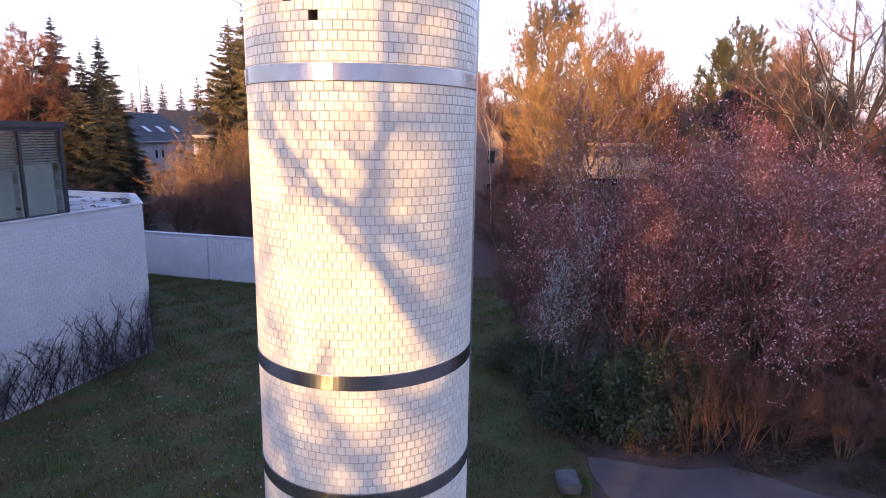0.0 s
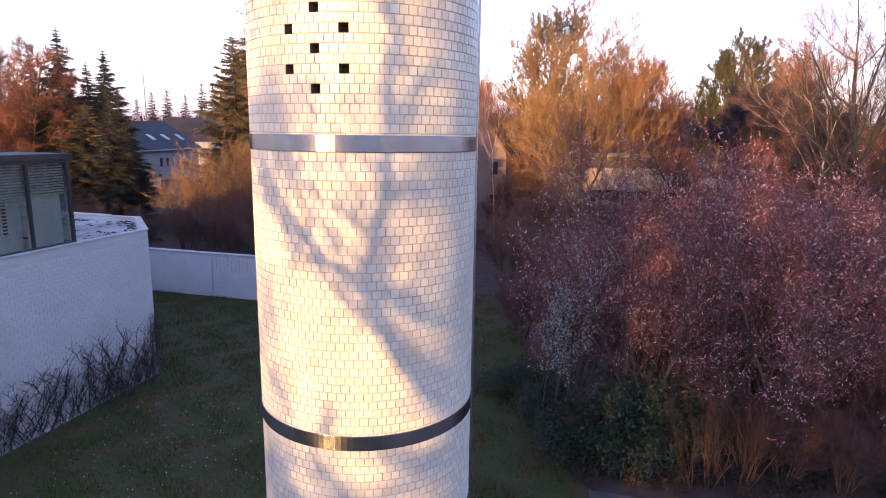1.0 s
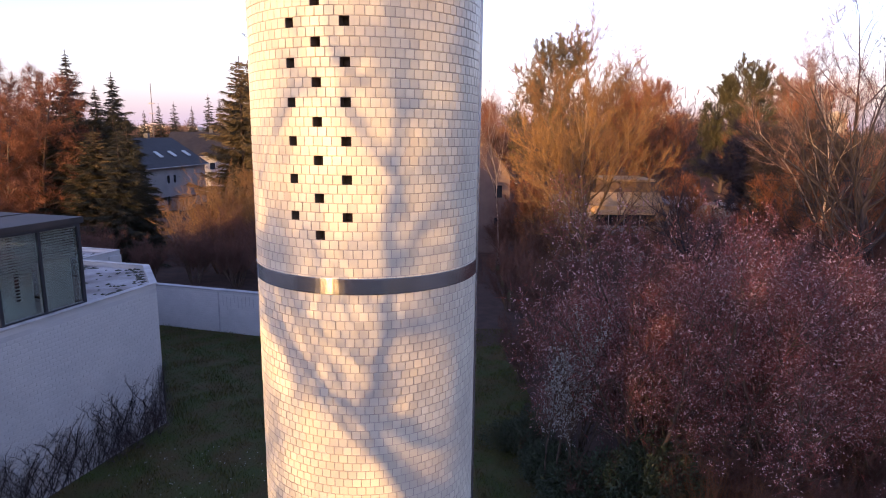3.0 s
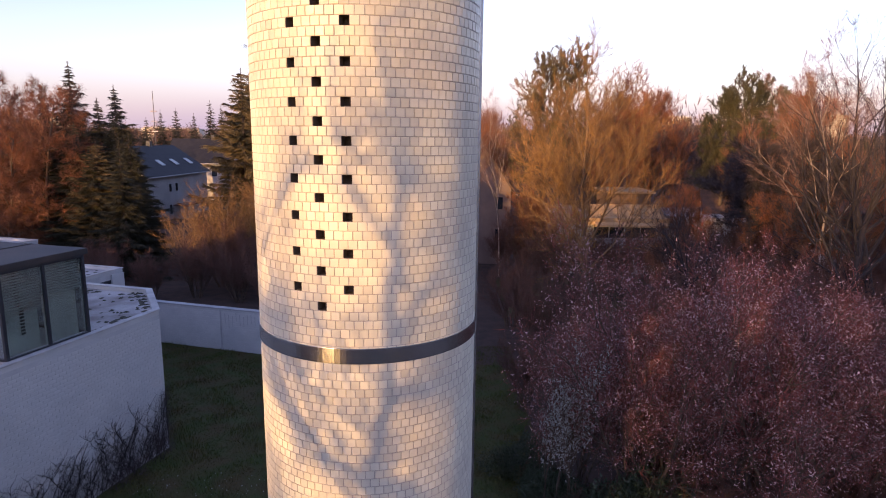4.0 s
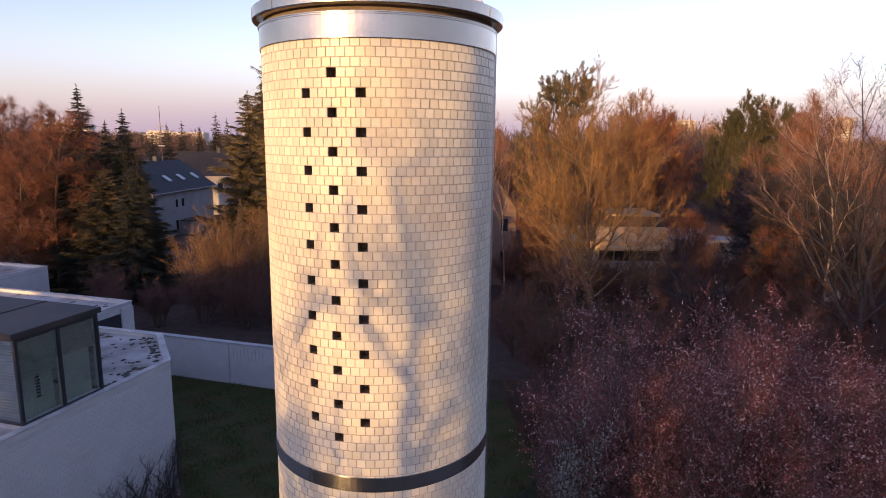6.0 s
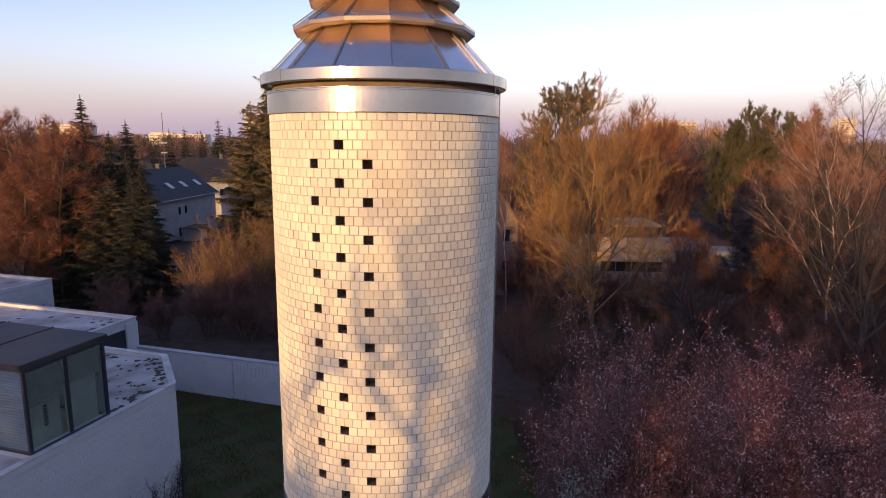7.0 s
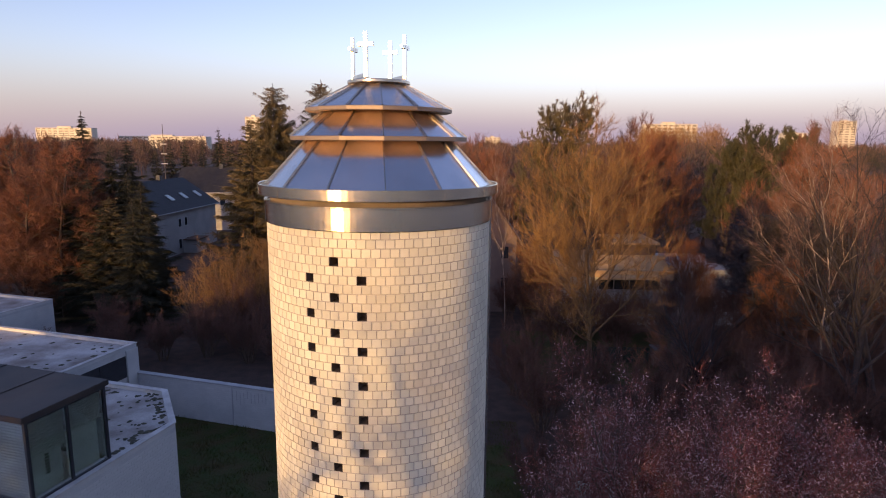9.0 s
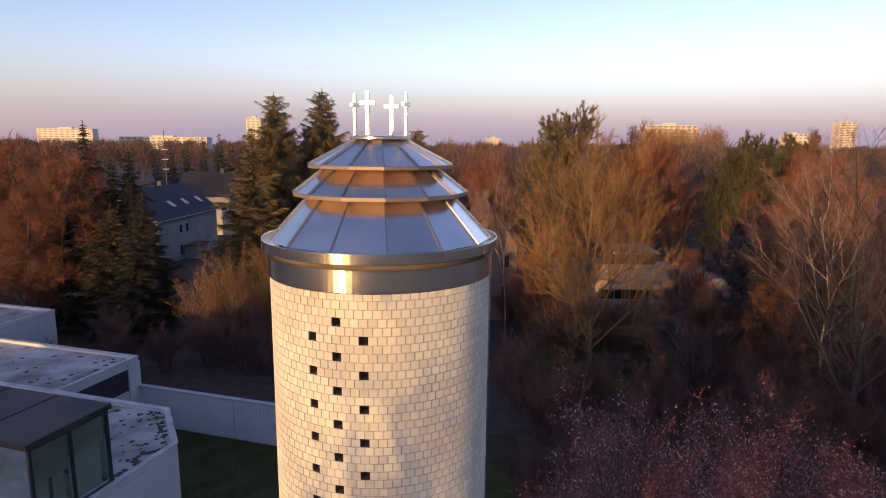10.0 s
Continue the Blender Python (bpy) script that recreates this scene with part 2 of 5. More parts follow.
# ---- mesh helpers ----
class Shape:
    """Gathers vertices and faces of one mesh."""

    def __init__(self):
        self.v, self.f = [], []

    def add(self, verts, faces):
        k = len(self.v)
        self.v.extend(tuple(p) for p in verts)
        self.f.extend(tuple(i + k for i in f) for f in faces)
        return self

    def box(self, x0, y0, z0, x1, y1, z1, m=None):
        c = [Vector((x, y, z)) for z in (z0, z1) for x, y in ((x0, y0), (x1, y0), (x1, y1), (x0, y1))]
        if m:
            c = [m @ p for p in c]
        return self.add(c, [(3, 2, 1, 0), (4, 5, 6, 7), (0, 1, 5, 4), (1, 2, 6, 5), (2, 3, 7, 6), (3, 0, 4, 7)])

    def slab(self, poly, z0, z1):
        n = len(poly)
        return self.add([(x, y, z0) for x, y in poly] + [(x, y, z1) for x, y in poly],
                        [tuple(range(n - 1, -1, -1)), tuple(range(n, 2 * n))] + [(i, (i + 1) % n, n + (i + 1) % n, n + i) for i in range(n)])

    def tube(self, pts, radii, sides=5):
        pts = [Vector(p) for p in pts]
        verts, faces = [], []
        for i, p in enumerate(pts):
            d = (pts[min(i + 1, len(pts) - 1)] - pts[max(i - 1, 0)]).normalized()
            a = d.orthogonal().normalized() if i == 0 else (a - d * a.dot(d)).normalized()
            b = d.cross(a)
            for s in range(sides):
                w = 2 * math.pi * s / sides
                verts.append(p + (a * math.cos(w) + b * math.sin(w)) * radii[i])
        for i in range(len(pts) - 1):
            for s in range(sides):
                t = (s + 1) % sides
                faces.append((i * sides + s, i * sides + t, (i + 1) * sides + t, (i + 1) * sides + s))
        faces.append(tuple(range((len(pts) - 1) * sides, len(pts) * sides)))
        faces.append(tuple(range(sides - 1, -1, -1)))
        return self.add(verts, faces)

    def lathe(self, profile, n, turn=0.0, centre=(0, 0)):
        """Rings of (radius, height), outside upwards, joined into a skin."""
        verts = [(centre[0] + r * math.sin(turn + 2 * math.pi * i / n), centre[1] - r * math.cos(turn + 2 * math.pi * i / n), z) for r, z in profile for i in range(n)]
        faces = [(k * n + i, k * n + (i + 1) % n, (k + 1) * n + (i + 1) % n, (k + 1) * n + i) for k in range(len(profile) - 1) for i in range(n)]
        return self.add(verts, faces)

    def blades(self, base, tip, width, rng):
        """Thin triangles from base to tip points (arrays)."""
        n = len(base)
        if not n:
            return self
        d = tip - base
        side = np.cross(d, rng.normal(size=(n, 3)))
        side /= np.linalg.norm(side, axis=1)[:, None] + 1e-9
        side *= (np.asarray(width) * np.ones(n))[:, None] / 2
        v = np.stack([base - side, base + side, tip], 1).reshape(-1, 3)
        k = len(self.v)
        self.v.extend(map(tuple, v))
        self.f.extend((k + 3 * i, k + 3 * i + 1, k + 3 * i + 2) for i in range(n))
        return self

    def done(self, name, mat, parent=None, label="", smooth=False):
        me = bpy.data.meshes.new(name)
        me.from_pydata(self.v, [], self.f)
        me.materials.append(mat)
        if smooth:
            me.shade_smooth()
        ob = new(name, me)
        if parent:
            ob.parent = parent
        if label:
            ob["label"] = label
        return ob


def thing(name, label, category, m=None, group="", kind=""):
    ob = new(name)
    ob.empty_display_size = 0.2
    if m:
        ob.matrix_basis = m
    return tagged(ob, label, category, group, kind)


def bevel(ob, width=0.01):
    """Rounds the edges of a built part."""
    bm = bmesh.new()
    bm.from_mesh(ob.data)
    bmesh.ops.bevel(bm, geom=bm.edges[:], offset=width, segments=2, affect="EDGES", clamp_overlap=True)
    bm.to_mesh(ob.data)
    bm.free()
    return ob


# ---- ground ----
ground = Shape()
N_G = 60
rings = [0, 6, 12, 18, 24, 30, 36, 45, 60, 90, 150, 300, 700, 1600, 4200]
ground.add([(0, 20, 0)], [])
for r in rings[1:]:
    ground.add([(r * math.cos(2 * math.pi * i / N_G), 20 + r * math.sin(2 * math.pi * i / N_G), 0.0) for i in range(N_G)], [])
gf = [(0, 1 + i, 1 + (i + 1) % N_G) for i in range(N_G)]
for k in range(len(rings) - 2):
    a, b = 1 + k * N_G, 1 + (k + 1) * N_G
    gf += [(a + i, b + i, b + (i + 1) % N_G, a + (i + 1) % N_G) for i in range(N_G)]
ground.f = gf
tagged(ground.done("ground", SOIL), "dark brown ground with leaf litter", "ground", kind="structure")


def patch(name, poly, z, mat, seed, wobble=0.5, step=0.5):
    """A flat sheet with an uneven outline, its rim sunk into the ground."""
    out = []
    for i, p in enumerate(poly):
        q = poly[(i + 1) % len(poly)]
        n = max(1, int(math.dist(p, q) / step))
        for k in range(n):
            w = k / n
            x, y = p[0] + (q[0] - p[0]) * w, p[1] + (q[1] - p[1]) * w
            out.append((x + wobble * noise.noise((x * 0.7, y * 0.7, seed)), y + wobble * noise.noise((x * 0.7, y * 0.7, seed + 7.3))))
    s = Shape()
    s.slab(out, -0.05, z)
    return s.done(name, mat)


LAWN_POLY = [(-13, -6), (3.7, -6), (3.7, 14), (3.4, 22), (3.0, 31), (-4, 31.5), (-11, 33), (-20, 35.5), (-13, 22)]
tagged(patch("lawn", LAWN_POLY, 0.02, GRASS, 1), "dull green winter lawn with small white daisies", "lawn", kind="structure")
tagged(patch("far_lawn", [(4, 40), (24, 40), (24, 52), (4, 52)], 0.02, GRASS, 2), "shaded strip of garden grass", "lawn", kind="structure")
tagged(patch("driveway", [(3.9, -8), (40, -8), (40, 11.2), (10.5, 12.5), (9.0, 13.1), (7.5, 13.95), (5.8, 13.97), (3.9, 14.4)], 0.03, ASPHALT, 3, 0.3, 0.4), "worn grey-violet asphalt driveway edge", "driveway", kind="structure")


def grass(name, n, x0, x1, y0, y1, seed):
    rng = np.random.default_rng(seed)
    b = np.stack([rng.uniform(x0, x1, n), rng.uniform(y0, y1, n), np.full(n, 0.015)], 1)
    far = b[:, 1] - 21.8
    keep = (b[:, 0] > -10.7 + np.where(far < 0, far * 0.268, -far * 0.62)) & (np.hypot(b[:, 0] - TX, b[:, 1] - TY) > TR + 0.05)
    b = b[keep]
    x, y = b[:, 0], b[:, 1]
    tuft = 0.5 + 0.5 * np.sin(2.3 * x + 2 * np.sin(1.7 * y)) * np.sin(2.1 * y + 1.7 * np.sin(1.3 * x)) + 0.35 * np.sin(7 * x + 3 * np.sin(5 * y))
    b = b[(tuft > 0.15) | (rng.random(len(b)) < 0.5)]
    tuft = np.clip(0.5 + 0.5 * np.sin(2.3 * b[:, 0] + 2 * np.sin(1.7 * b[:, 1])), 0.1, 1)
    t = b + np.stack([rng.normal(0, 0.035, len(b)), rng.normal(0, 0.035, len(b)), rng.uniform(0.03, 0.16, len(b)) * (0.35 + tuft)], 1)
    tagged(Shape().blades(b, t, 0.022, rng).done(name, BLADE), "short green and straw-coloured grass blades", "grass", kind="stuff")


# ---- the round brick tower ----
TX, TY, TR = -1.256, 9.819, 1.757
ROWS_H, AROUND = 0.1253, 85
STEP = 2 * math.pi / AROUND
AZ_HOLE = radians(-13.8)
Z_TOP_HOLE = 14.743
K_TOP = 117                               # course of the topmost opening
Z_BASE = Z_TOP_HOLE - (K_TOP + 0.5) * ROWS_H
N_COURSES = 121
HOLES = set()
for j in range(11):
    HOLES.add((K_TOP - 4 * j, 0))
    if j < 10:
        HOLES.add((K_TOP - 2 - 4 * j, 3))
        HOLES.add((K_TOP - 2 - 4 * j, -3))


def around(az, r, z):
    return Vector((TX + r * math.sin(az), TY - r * math.cos(az), z))


tower = thing("round_tower", "tall round pale brick tower with steel bands and stepped roof", "tower")
tower.location = (TX, TY, 0)


def tower_part(shape, name, mat, label="", parent=None, smooth=False):
    """Links a shape given in world places under the tower."""
    shape.v = [(x - TX, y - TY, z) for x, y, z in shape.v]
    return shape.done(name, mat, parent or tower, label, smooth)


# backing wall with the joints' depth, left out at the openings
core = Shape()
RC = TR - 0.011
for k in range(-2, N_COURSES):
    z0, z1 = Z_BASE + k * ROWS_H, Z_BASE + (k + 1) * ROWS_H
    for i in range(2 * AROUND):
        a0 = AZ_HOLE + (i - 1) * STEP / 2
        cell = (i // 2) if i // 2 < AROUND / 2 else i // 2 - AROUND
        if (k, cell) in HOLES:
            continue
        a1 = a0 + STEP / 2
        core.add([around(a0, RC, z0), around(a1, RC, z0), around(a1, RC, z1), around(a0, RC, z1)], [(0, 1, 2, 3)])
shaft = tower_part(core, "shaft", MORTAR, "grey mortar joints between the bricks")
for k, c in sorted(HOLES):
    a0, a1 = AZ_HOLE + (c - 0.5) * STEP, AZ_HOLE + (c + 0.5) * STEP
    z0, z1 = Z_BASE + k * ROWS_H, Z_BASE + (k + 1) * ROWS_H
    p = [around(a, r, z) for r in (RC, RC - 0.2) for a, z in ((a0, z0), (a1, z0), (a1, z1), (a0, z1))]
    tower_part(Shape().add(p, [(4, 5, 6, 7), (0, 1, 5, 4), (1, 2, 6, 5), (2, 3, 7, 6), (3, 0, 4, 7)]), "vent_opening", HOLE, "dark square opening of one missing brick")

# steel bands
BANDS = [(8.92, 9.145), (4.655, 4.88), (2.80, 3.03)]
for z0, z1 in BANDS:
    s = Shape().lathe([(TR - 0.02, z0), (TR + 0.012, z0), (TR + 0.014, z0 + 0.006), (TR + 0.014, z1 - 0.006), (TR + 0.012, z1), (TR - 0.02, z1)], 128, 0, (TX, TY))
    tower_part(s, "steel_band", DARKSTEEL, "smooth dark steel band round the shaft", smooth=False)
s = Shape().lathe([(TR - 0.03, 15.155), (TR + 0.018, 15.155), (TR + 0.022, 15.165), (TR + 0.022, 15.445), (TR + 0.03, 15.45), (TR + 0.03, 15.466), (TR - 0.05, 15.468)], 128, 0, (TX, TY))
tower_part(s, "collar", STEEL, "wide brushed steel collar under the gutter")
# shade of the gap under the gutter, put into the colour
s = Shape().lathe([(1.70, 15.44), (1.70, 15.585)], 96, 0, (TX, TY))
tower_part(s, "gutter_bed", HOLE)
s = Shape().lathe([(1.66, 15.60), (1.60, 15.575), (1.835, 15.560), (1.855, 15.563), (1.868, 15.575), (1.870, 15.715), (1.866, 15.722), (1.858, 15.722), (1.854, 15.715), (1.850, 15.60), (1.66, 15.60)], 128, 0, (TX, TY))
strip = Shape().lathe([(TR - 0.02, 15.470), (TR + 0.034, 15.471), (TR + 0.034, 15.482), (TR - 0.02, 15.483)], 128, 0, (TX, TY))
tower_part(strip, "drip_strip", STEEL, "thin bronze drip strip above the collar")
gutter = tower_part(s, "gutter", STEEL, "round steel gutter with soldered joints")
SIDES, TURN14 = 14, radians(9.8)
for i in range(0, SIDES, 1):
    a = TURN14 + i * 2 * math.pi / SIDES
    s = Shape()
    s.add([around(a + da, r, z) for r in (1.862, 1.876) for da, z in ((-0.006, 15.57), (0.006, 15.57), (0.006, 15.718), (-0.006, 15.718))],
          [(4, 5, 6, 7), (0, 4, 7, 3), (5, 1, 2, 6), (7, 6, 2, 3), (4, 0, 1, 5)])
    tower_part(s, "gutter_joint", STEEL, parent=gutter)
s = Shape().tube([around(radians(100), 1.80, z) for z in (15.60, 15.3, 8.0, 0.05)], [0.04] * 4, 10)
tower_part(s, "downpipe", DARKSTEEL, "steel rainwater pipe down the shaft")


def tier(name, r_low, z_low, r_top, z_top, fascia, label):
    """One fourteen-sided steel roof: sheets, standing seams, a folded edge."""
    body = thing(name, "", "")
    for key in ("label", "category"):
        if key in body:
            del body[key]
    body.parent = tower
    body["label"] = label
    corner = [TURN14 + i * 2 * math.pi / SIDES for i in range(SIDES)]
    for i, a in enumerate(corner):
        b = a + 2 * math.pi / SIDES
        lo = [around(a, r_low, z_low), around(b, r_low, z_low)]
        hi = [around(b, r_top, z_top), around(a, r_top, z_top)]
        nrm = (lo[1] - lo[0]).cross(hi[0] - lo[1]).normalized() * 0.012
        p = lo + hi + [q - nrm for q in lo + hi]
        tower_part(Shape().add(p, [(0, 1, 2, 3), (7, 6, 5, 4), (0, 4, 5, 1), (1, 5, 6, 2), (2, 6, 7, 3), (3, 7, 4, 0)]), "roof_sheet", ROOFSTEEL, parent=body)
        # seam
        u = around(a, r_low + 0.004, z_low + 0.004)
        w = around(a, r_top + 0.004, z_top + 0.004)
        t = Vector((math.cos(a), math.sin(a), 0)) * 0.008
        up = (w - u).cross(t).normalized() * -0.024
        if up.z < 0:
            up = -up
        q = [u - t, u + t, w + t, w - t]
        tower_part(Shape().add(q + [e + up for e in q], [(4, 5, 6, 7), (0, 1, 5, 4), (1, 2, 6, 5), (2, 3, 7, 6), (3, 0, 4, 7)]), "standing_seam", STEEL, parent=body)
    if fascia:
        s = Shape().lathe([(r_low - 0.02, z_low - fascia), (r_low - 0.006, z_low - fascia), (r_low + 0.008, z_low - fascia + 0.008), (r_low + 0.008, z_low + 0.004), (r_low - 0.02, z_low + 0.012)], SIDES, TURN14, (TX, TY))
        tower_part(s, "folded_edge", FASCIA, parent=body)
        s = Shape().lathe([(r_low - 0.018, z_low - fascia + 0.002), (r_top + 0.02, z_low - fascia + 0.02), (r_top - 0.1, z_low - fascia + 0.05)], SIDES, TURN14, (TX, TY))
        tower_part(s, "soffit", SOFFIT, "brown underside of the eaves", parent=body)
    return body


tier("lower_roof", 1.755, 15.700, 1.105, 16.395, 0, "lower sloping steel roof with standing seams")
tier("middle_roof", 1.372, 16.415, 0.86, 16.80, 0.055, "middle sloping steel roof with folded edge")
tier("upper_roof", 1.135, 16.835, 0.40, 17.215, 0.050, "upper flat-pitched steel roof with folded edge")
s = Shape().lathe([(1.08, 16.30), (1.10, 16.40), (0.84, 16.79), (0.80, 16.86)], SIDES, TURN14, (TX, TY))
tower_part(s, "roof_core", SOFFIT)
s = Shape().lathe([(0.30, 17.222), (0.46, 17.222), (0.485, 17.228), (0.485, 17.262), (0.475, 17.270), (0.0, 17.278)], 48, 0, (TX, TY))
crown = tower_part(s, "crown_ring", STEEL, "round steel plate that carries the crosses")
for i in range(8):
    a = radians(10 + 45 * i)
    tower_part(Shape().tube([around(a, 0.395, 17.205), around(a, 0.45, 17.224)], [0.018, 0.018], 6), "bracket", STEEL, parent=crown)
s = Shape().lathe([(0.40, 17.16), (0.33, 17.225)], 24, 0, (TX, TY))
tower_part(s, "crown_neck", STEEL)
CROSS_R, CROSS_AZ = 0.44, radians(-18)
for i in range(4):
    a = CROSS_AZ + i * math.pi / 2
    m = Matrix.Translation(around(a, CROSS_R, 17.29)) @ Matrix.Rotation(a, 4, "Z")
    s = Shape().box(-0.031, -0.022, 0.0, 0.031, 0.022, 0.65, m)
    s.box(-0.13, -0.0225, 0.44, -0.0311, 0.0225, 0.502, m).box(0.0311, -0.0225, 0.44, 0.13, 0.0225, 0.502, m)
    bevel(tower_part(s, "cross", CROSSMETAL, "upright polished metal cross"), 0.004)
    if i % 2:
        b = a + math.pi / 2
        p, q = around(a, CROSS_R, 17.325), around(b, CROSS_R, 17.325)
        d = (q - p).normalized()
        tower_part(Shape().tube([p + d * 0.04, q - d * 0.04], [0.034, 0.034], 4), "foot_rail", CROSSMETAL)
    tower_part(Shape().tube([around(a, CROSS_R - 0.02, 17.262), around(a, CROSS_R - 0.02, 17.30)], [0.03, 0.03], 8), "foot", STEEL)


# ---- white brick buildings ----
AX = Vector((-0.966, 0.259, 0))          # along the terrace, away from the tower
BX = Vector((0.259, 0.966, 0))           # along the front wall, away from the camera
P2, P1 = Vector((-10.85, 21.8, 0)), Vector((-12.65, 24.86, 0))


def plan(o, a, b):
    p = o + AX * a + BX * b
    return (p.x, p.y)


def wall_face(name, parent, p, q, z0, z1, mat, length=0.25, height=0.125, count=0, proud=0.006, seed=0):
    """Painted bricks on a wall from p to q (outside on the right when walking from p to q): the first `count` as parts, the rest joined."""
    rng = random.Random(seed)
    p, q = Vector((*p, 0)), Vector((*q, 0))
    d = (q - p).normalized()
    out = Vector((d.y, -d.x, 0))
    total = (q - p).length
    proto = None
    rest = Shape()
    made = 0
    rows = int((z1 - z0) / height)
    spots = []
    for k in range(rows):
        x = -length / 2 if k % 2 else 0.0
        while x < total - 0.02:
            x0, x1 = max(x + 0.005, 0.0), min(x + length - 0.005, total)
            if x1 - x0 > 0.04:
                spots.append((k, x0, x1))
            x += length
    spots.sort(key=lambda e: (-e[0] // 6, total - e[1]))
    for k, x0, x1 in spots:
        w, h = x1 - x0, height - 0.012
        c = p + d * (x0 + x1) / 2 + Vector((0, 0, z0 + (k + 0.5) * height))
        dp = proud + rng.uniform(-0.002, 0.003)
        whole = abs(w - (length - 0.01)) < 1e-4
        if made < count and whole:
            if proto is None:
                me = bpy.data.meshes.new("brick")
                v = brick_verts(length - 0.01, h, proud, 0.006)
                me.from_pydata(v, [], BRICK_FACES)
                me.materials.append(mat)
                proto = me
            ob = new("brick", proto)
            ob.parent = parent
            ob.matrix_basis = Matrix.Translation(c) @ Matrix(((d.x, -out.x, 0, 0), (d.y, -out.y, 0, 0), (0, 0, 1, 0), (0, 0, 0, 1)))
            made += 1
        else:
            m = Matrix(((d.x, -out.x, 0), (d.y, -out.y, 0), (0, 0, 1)))
            rest.add([c + m @ Vector(e) for e in brick_verts(w, h, dp, 0.006)], BRICK_FACES)
    ob = rest.done("painted_bricks", mat, parent)
    ob["kind"] = "stuff"


def brick_verts(w, h, proud, ch):
    """A brick's face: -y is outwards."""
    w, h = w / 2, h / 2
    v = [(-w, 0.004, -h), (w, 0.004, -h), (w, 0.004, h), (-w, 0.004, h)]
    v += [(x, -proud + ch * 0.6, z) for x, z in ((-w, -h), (w, -h), (w, h), (-w, h))]
    v += [(x, -proud, z) for x, z in ((-w + ch, -h + ch), (w - ch, -h + ch), (w - ch, h - ch), (-w + ch, h - ch))]
    return v


BRICK_FACES = [(8, 9, 10, 11)] + [(4 + i, 4 + (i + 1) % 4, 8 + (i + 1) % 4, 8 + i) for i in range(4)] + [(i, (i + 1) % 4, 4 + (i + 1) % 4, 4 + i) for i in range(4)]


def ring_between(poly, inner, z0, z1):
    """A rim with thickness that follows an outline."""
    n = len(poly)
    v = [(x, y, z) for z in (z0, z1) for pl in (poly, inner) for x, y in pl]
    f = []
    for i in range(n):
        j = (i + 1) % n
        f += [(i, j, 2 * n + j, 2 * n + i), (n + j, n + i, 3 * n + i, 3 * n + j), (2 * n + i, 2 * n + j, 3 * n + j, 3 * n + i), (j, i, n + i, n + j)]
    return Shape().add(v, f)


def shrink(poly, w):
    n = len(poly)
    out = []
    for i in range(n):
        a, b, c = (Vector(poly[k % n]) for k in (i - 1, i, i + 1))
        d0, d1 = (b - a).normalized(), (c - b).normalized()
        n0, n1 = Vector((-d0.y, d0.x)), Vector((-d1.y, d1.x))
        m = (n0 + n1).normalized()
        out.append(tuple(b + m * w / max(0.3, m.dot(n0))))
    return out


def flat_block(name, label, poly, height, rim_h=0.22, rim_w=0.20):
    """A flat-roofed block, outline counter-clockwise: walls, roof sheet below a rim, rim with coping."""
    ob = thing(name, label, "building")
    Shape().slab(poly, -0.05, height - rim_h).done("wall", PAINTJOINT, ob)
    inner = shrink(poly, rim_w)
    Shape().slab(shrink(poly, 0.05), height - rim_h, height - rim_h + 0.02).done("roof", ROOFING, ob, "pale flat roof with dirt and dark stains")
    ring_between(poly, inner, height - rim_h, height - 0.05).done("parapet", PAINT, ob)
    bevel(ring_between(shrink(poly, -0.04), shrink(inner, 0.02), height - 0.05, height).done("coping", PARAPET, ob, "pale weathered parapet coping"), 0.008)
    return ob


hall_poly = [(P2.x, P2.y), (P1.x, P1.y), plan(P1, 14, 0), plan(P1, 14, -22), plan(P2, 0, -19)]
hall = flat_block("white_hall", "white painted brick building with a flat roof and bare creeper", hall_poly, 5.62)
wall_face("hall_front", hall, plan(P2, 0, -9), (P2.x, P2.y), 0.0, 5.36, PAINT, count=300, seed=1)
wall_face("hall_chamfer", hall, (P2.x, P2.y), (P1.x, P1.y), 0.0, 5.36, PAINT, seed=2)
wing = flat_block("low_wing", "low white flat-roofed wing behind the hall", [plan(P1, 9.05, 0.3), plan(P1, 9.05, 7.82), plan(P1, 26, 7.82), plan(P1, 26, 0.3)], 4.32)
wall_face("wing_side", wing, plan(P1, 9.05, 0.3), plan(P1, 9.05, 7.82), 0.0, 2.4, PAINT, seed=3)
annex = flat_block("far_annex", "low white flat-roofed annex near the trees", [plan(P1, 23.9, 9.2), plan(P1, 23.9, 15.07), plan(P1, 40, 15.07), plan(P1, 40, 9.2)], 4.0)
wall_face("annex_side", annex, plan(P1, 23.9, 9.2), plan(P1, 23.9, 15.07), 0.0, 3.7, PAINT, seed=4)


def on_plan(o, a, b, z):
    """A frame with x along the front wall, y inwards, z up."""
    p = o + AX * a + BX * b
    return Matrix(((BX.x, AX.x, 0, p.x), (BX.y, AX.y, 0, p.y), (0, 0, 1, z), (0, 0, 0, 1)))


# recessed dark window band of the wing, with its pier
m = on_plan(P1, 9.05, 0.3, 0)
Shape().box(1.2, -0.03, 2.45, 6.6, 0.02, 3.75, m).done("window_recess", FRAME, wing, "dark recessed window band")
bevel(Shape().box(6.62, -0.12, 0.0, 7.5, -0.008, 4.05, m).done("pier", PAINT, wing), 0.01)
for x in (2.9, 4.7):
    Shape().box(x, -0.05, 2.45, x + 0.08, -0.031, 3.75, m).done("mullion", FRAME, wing)

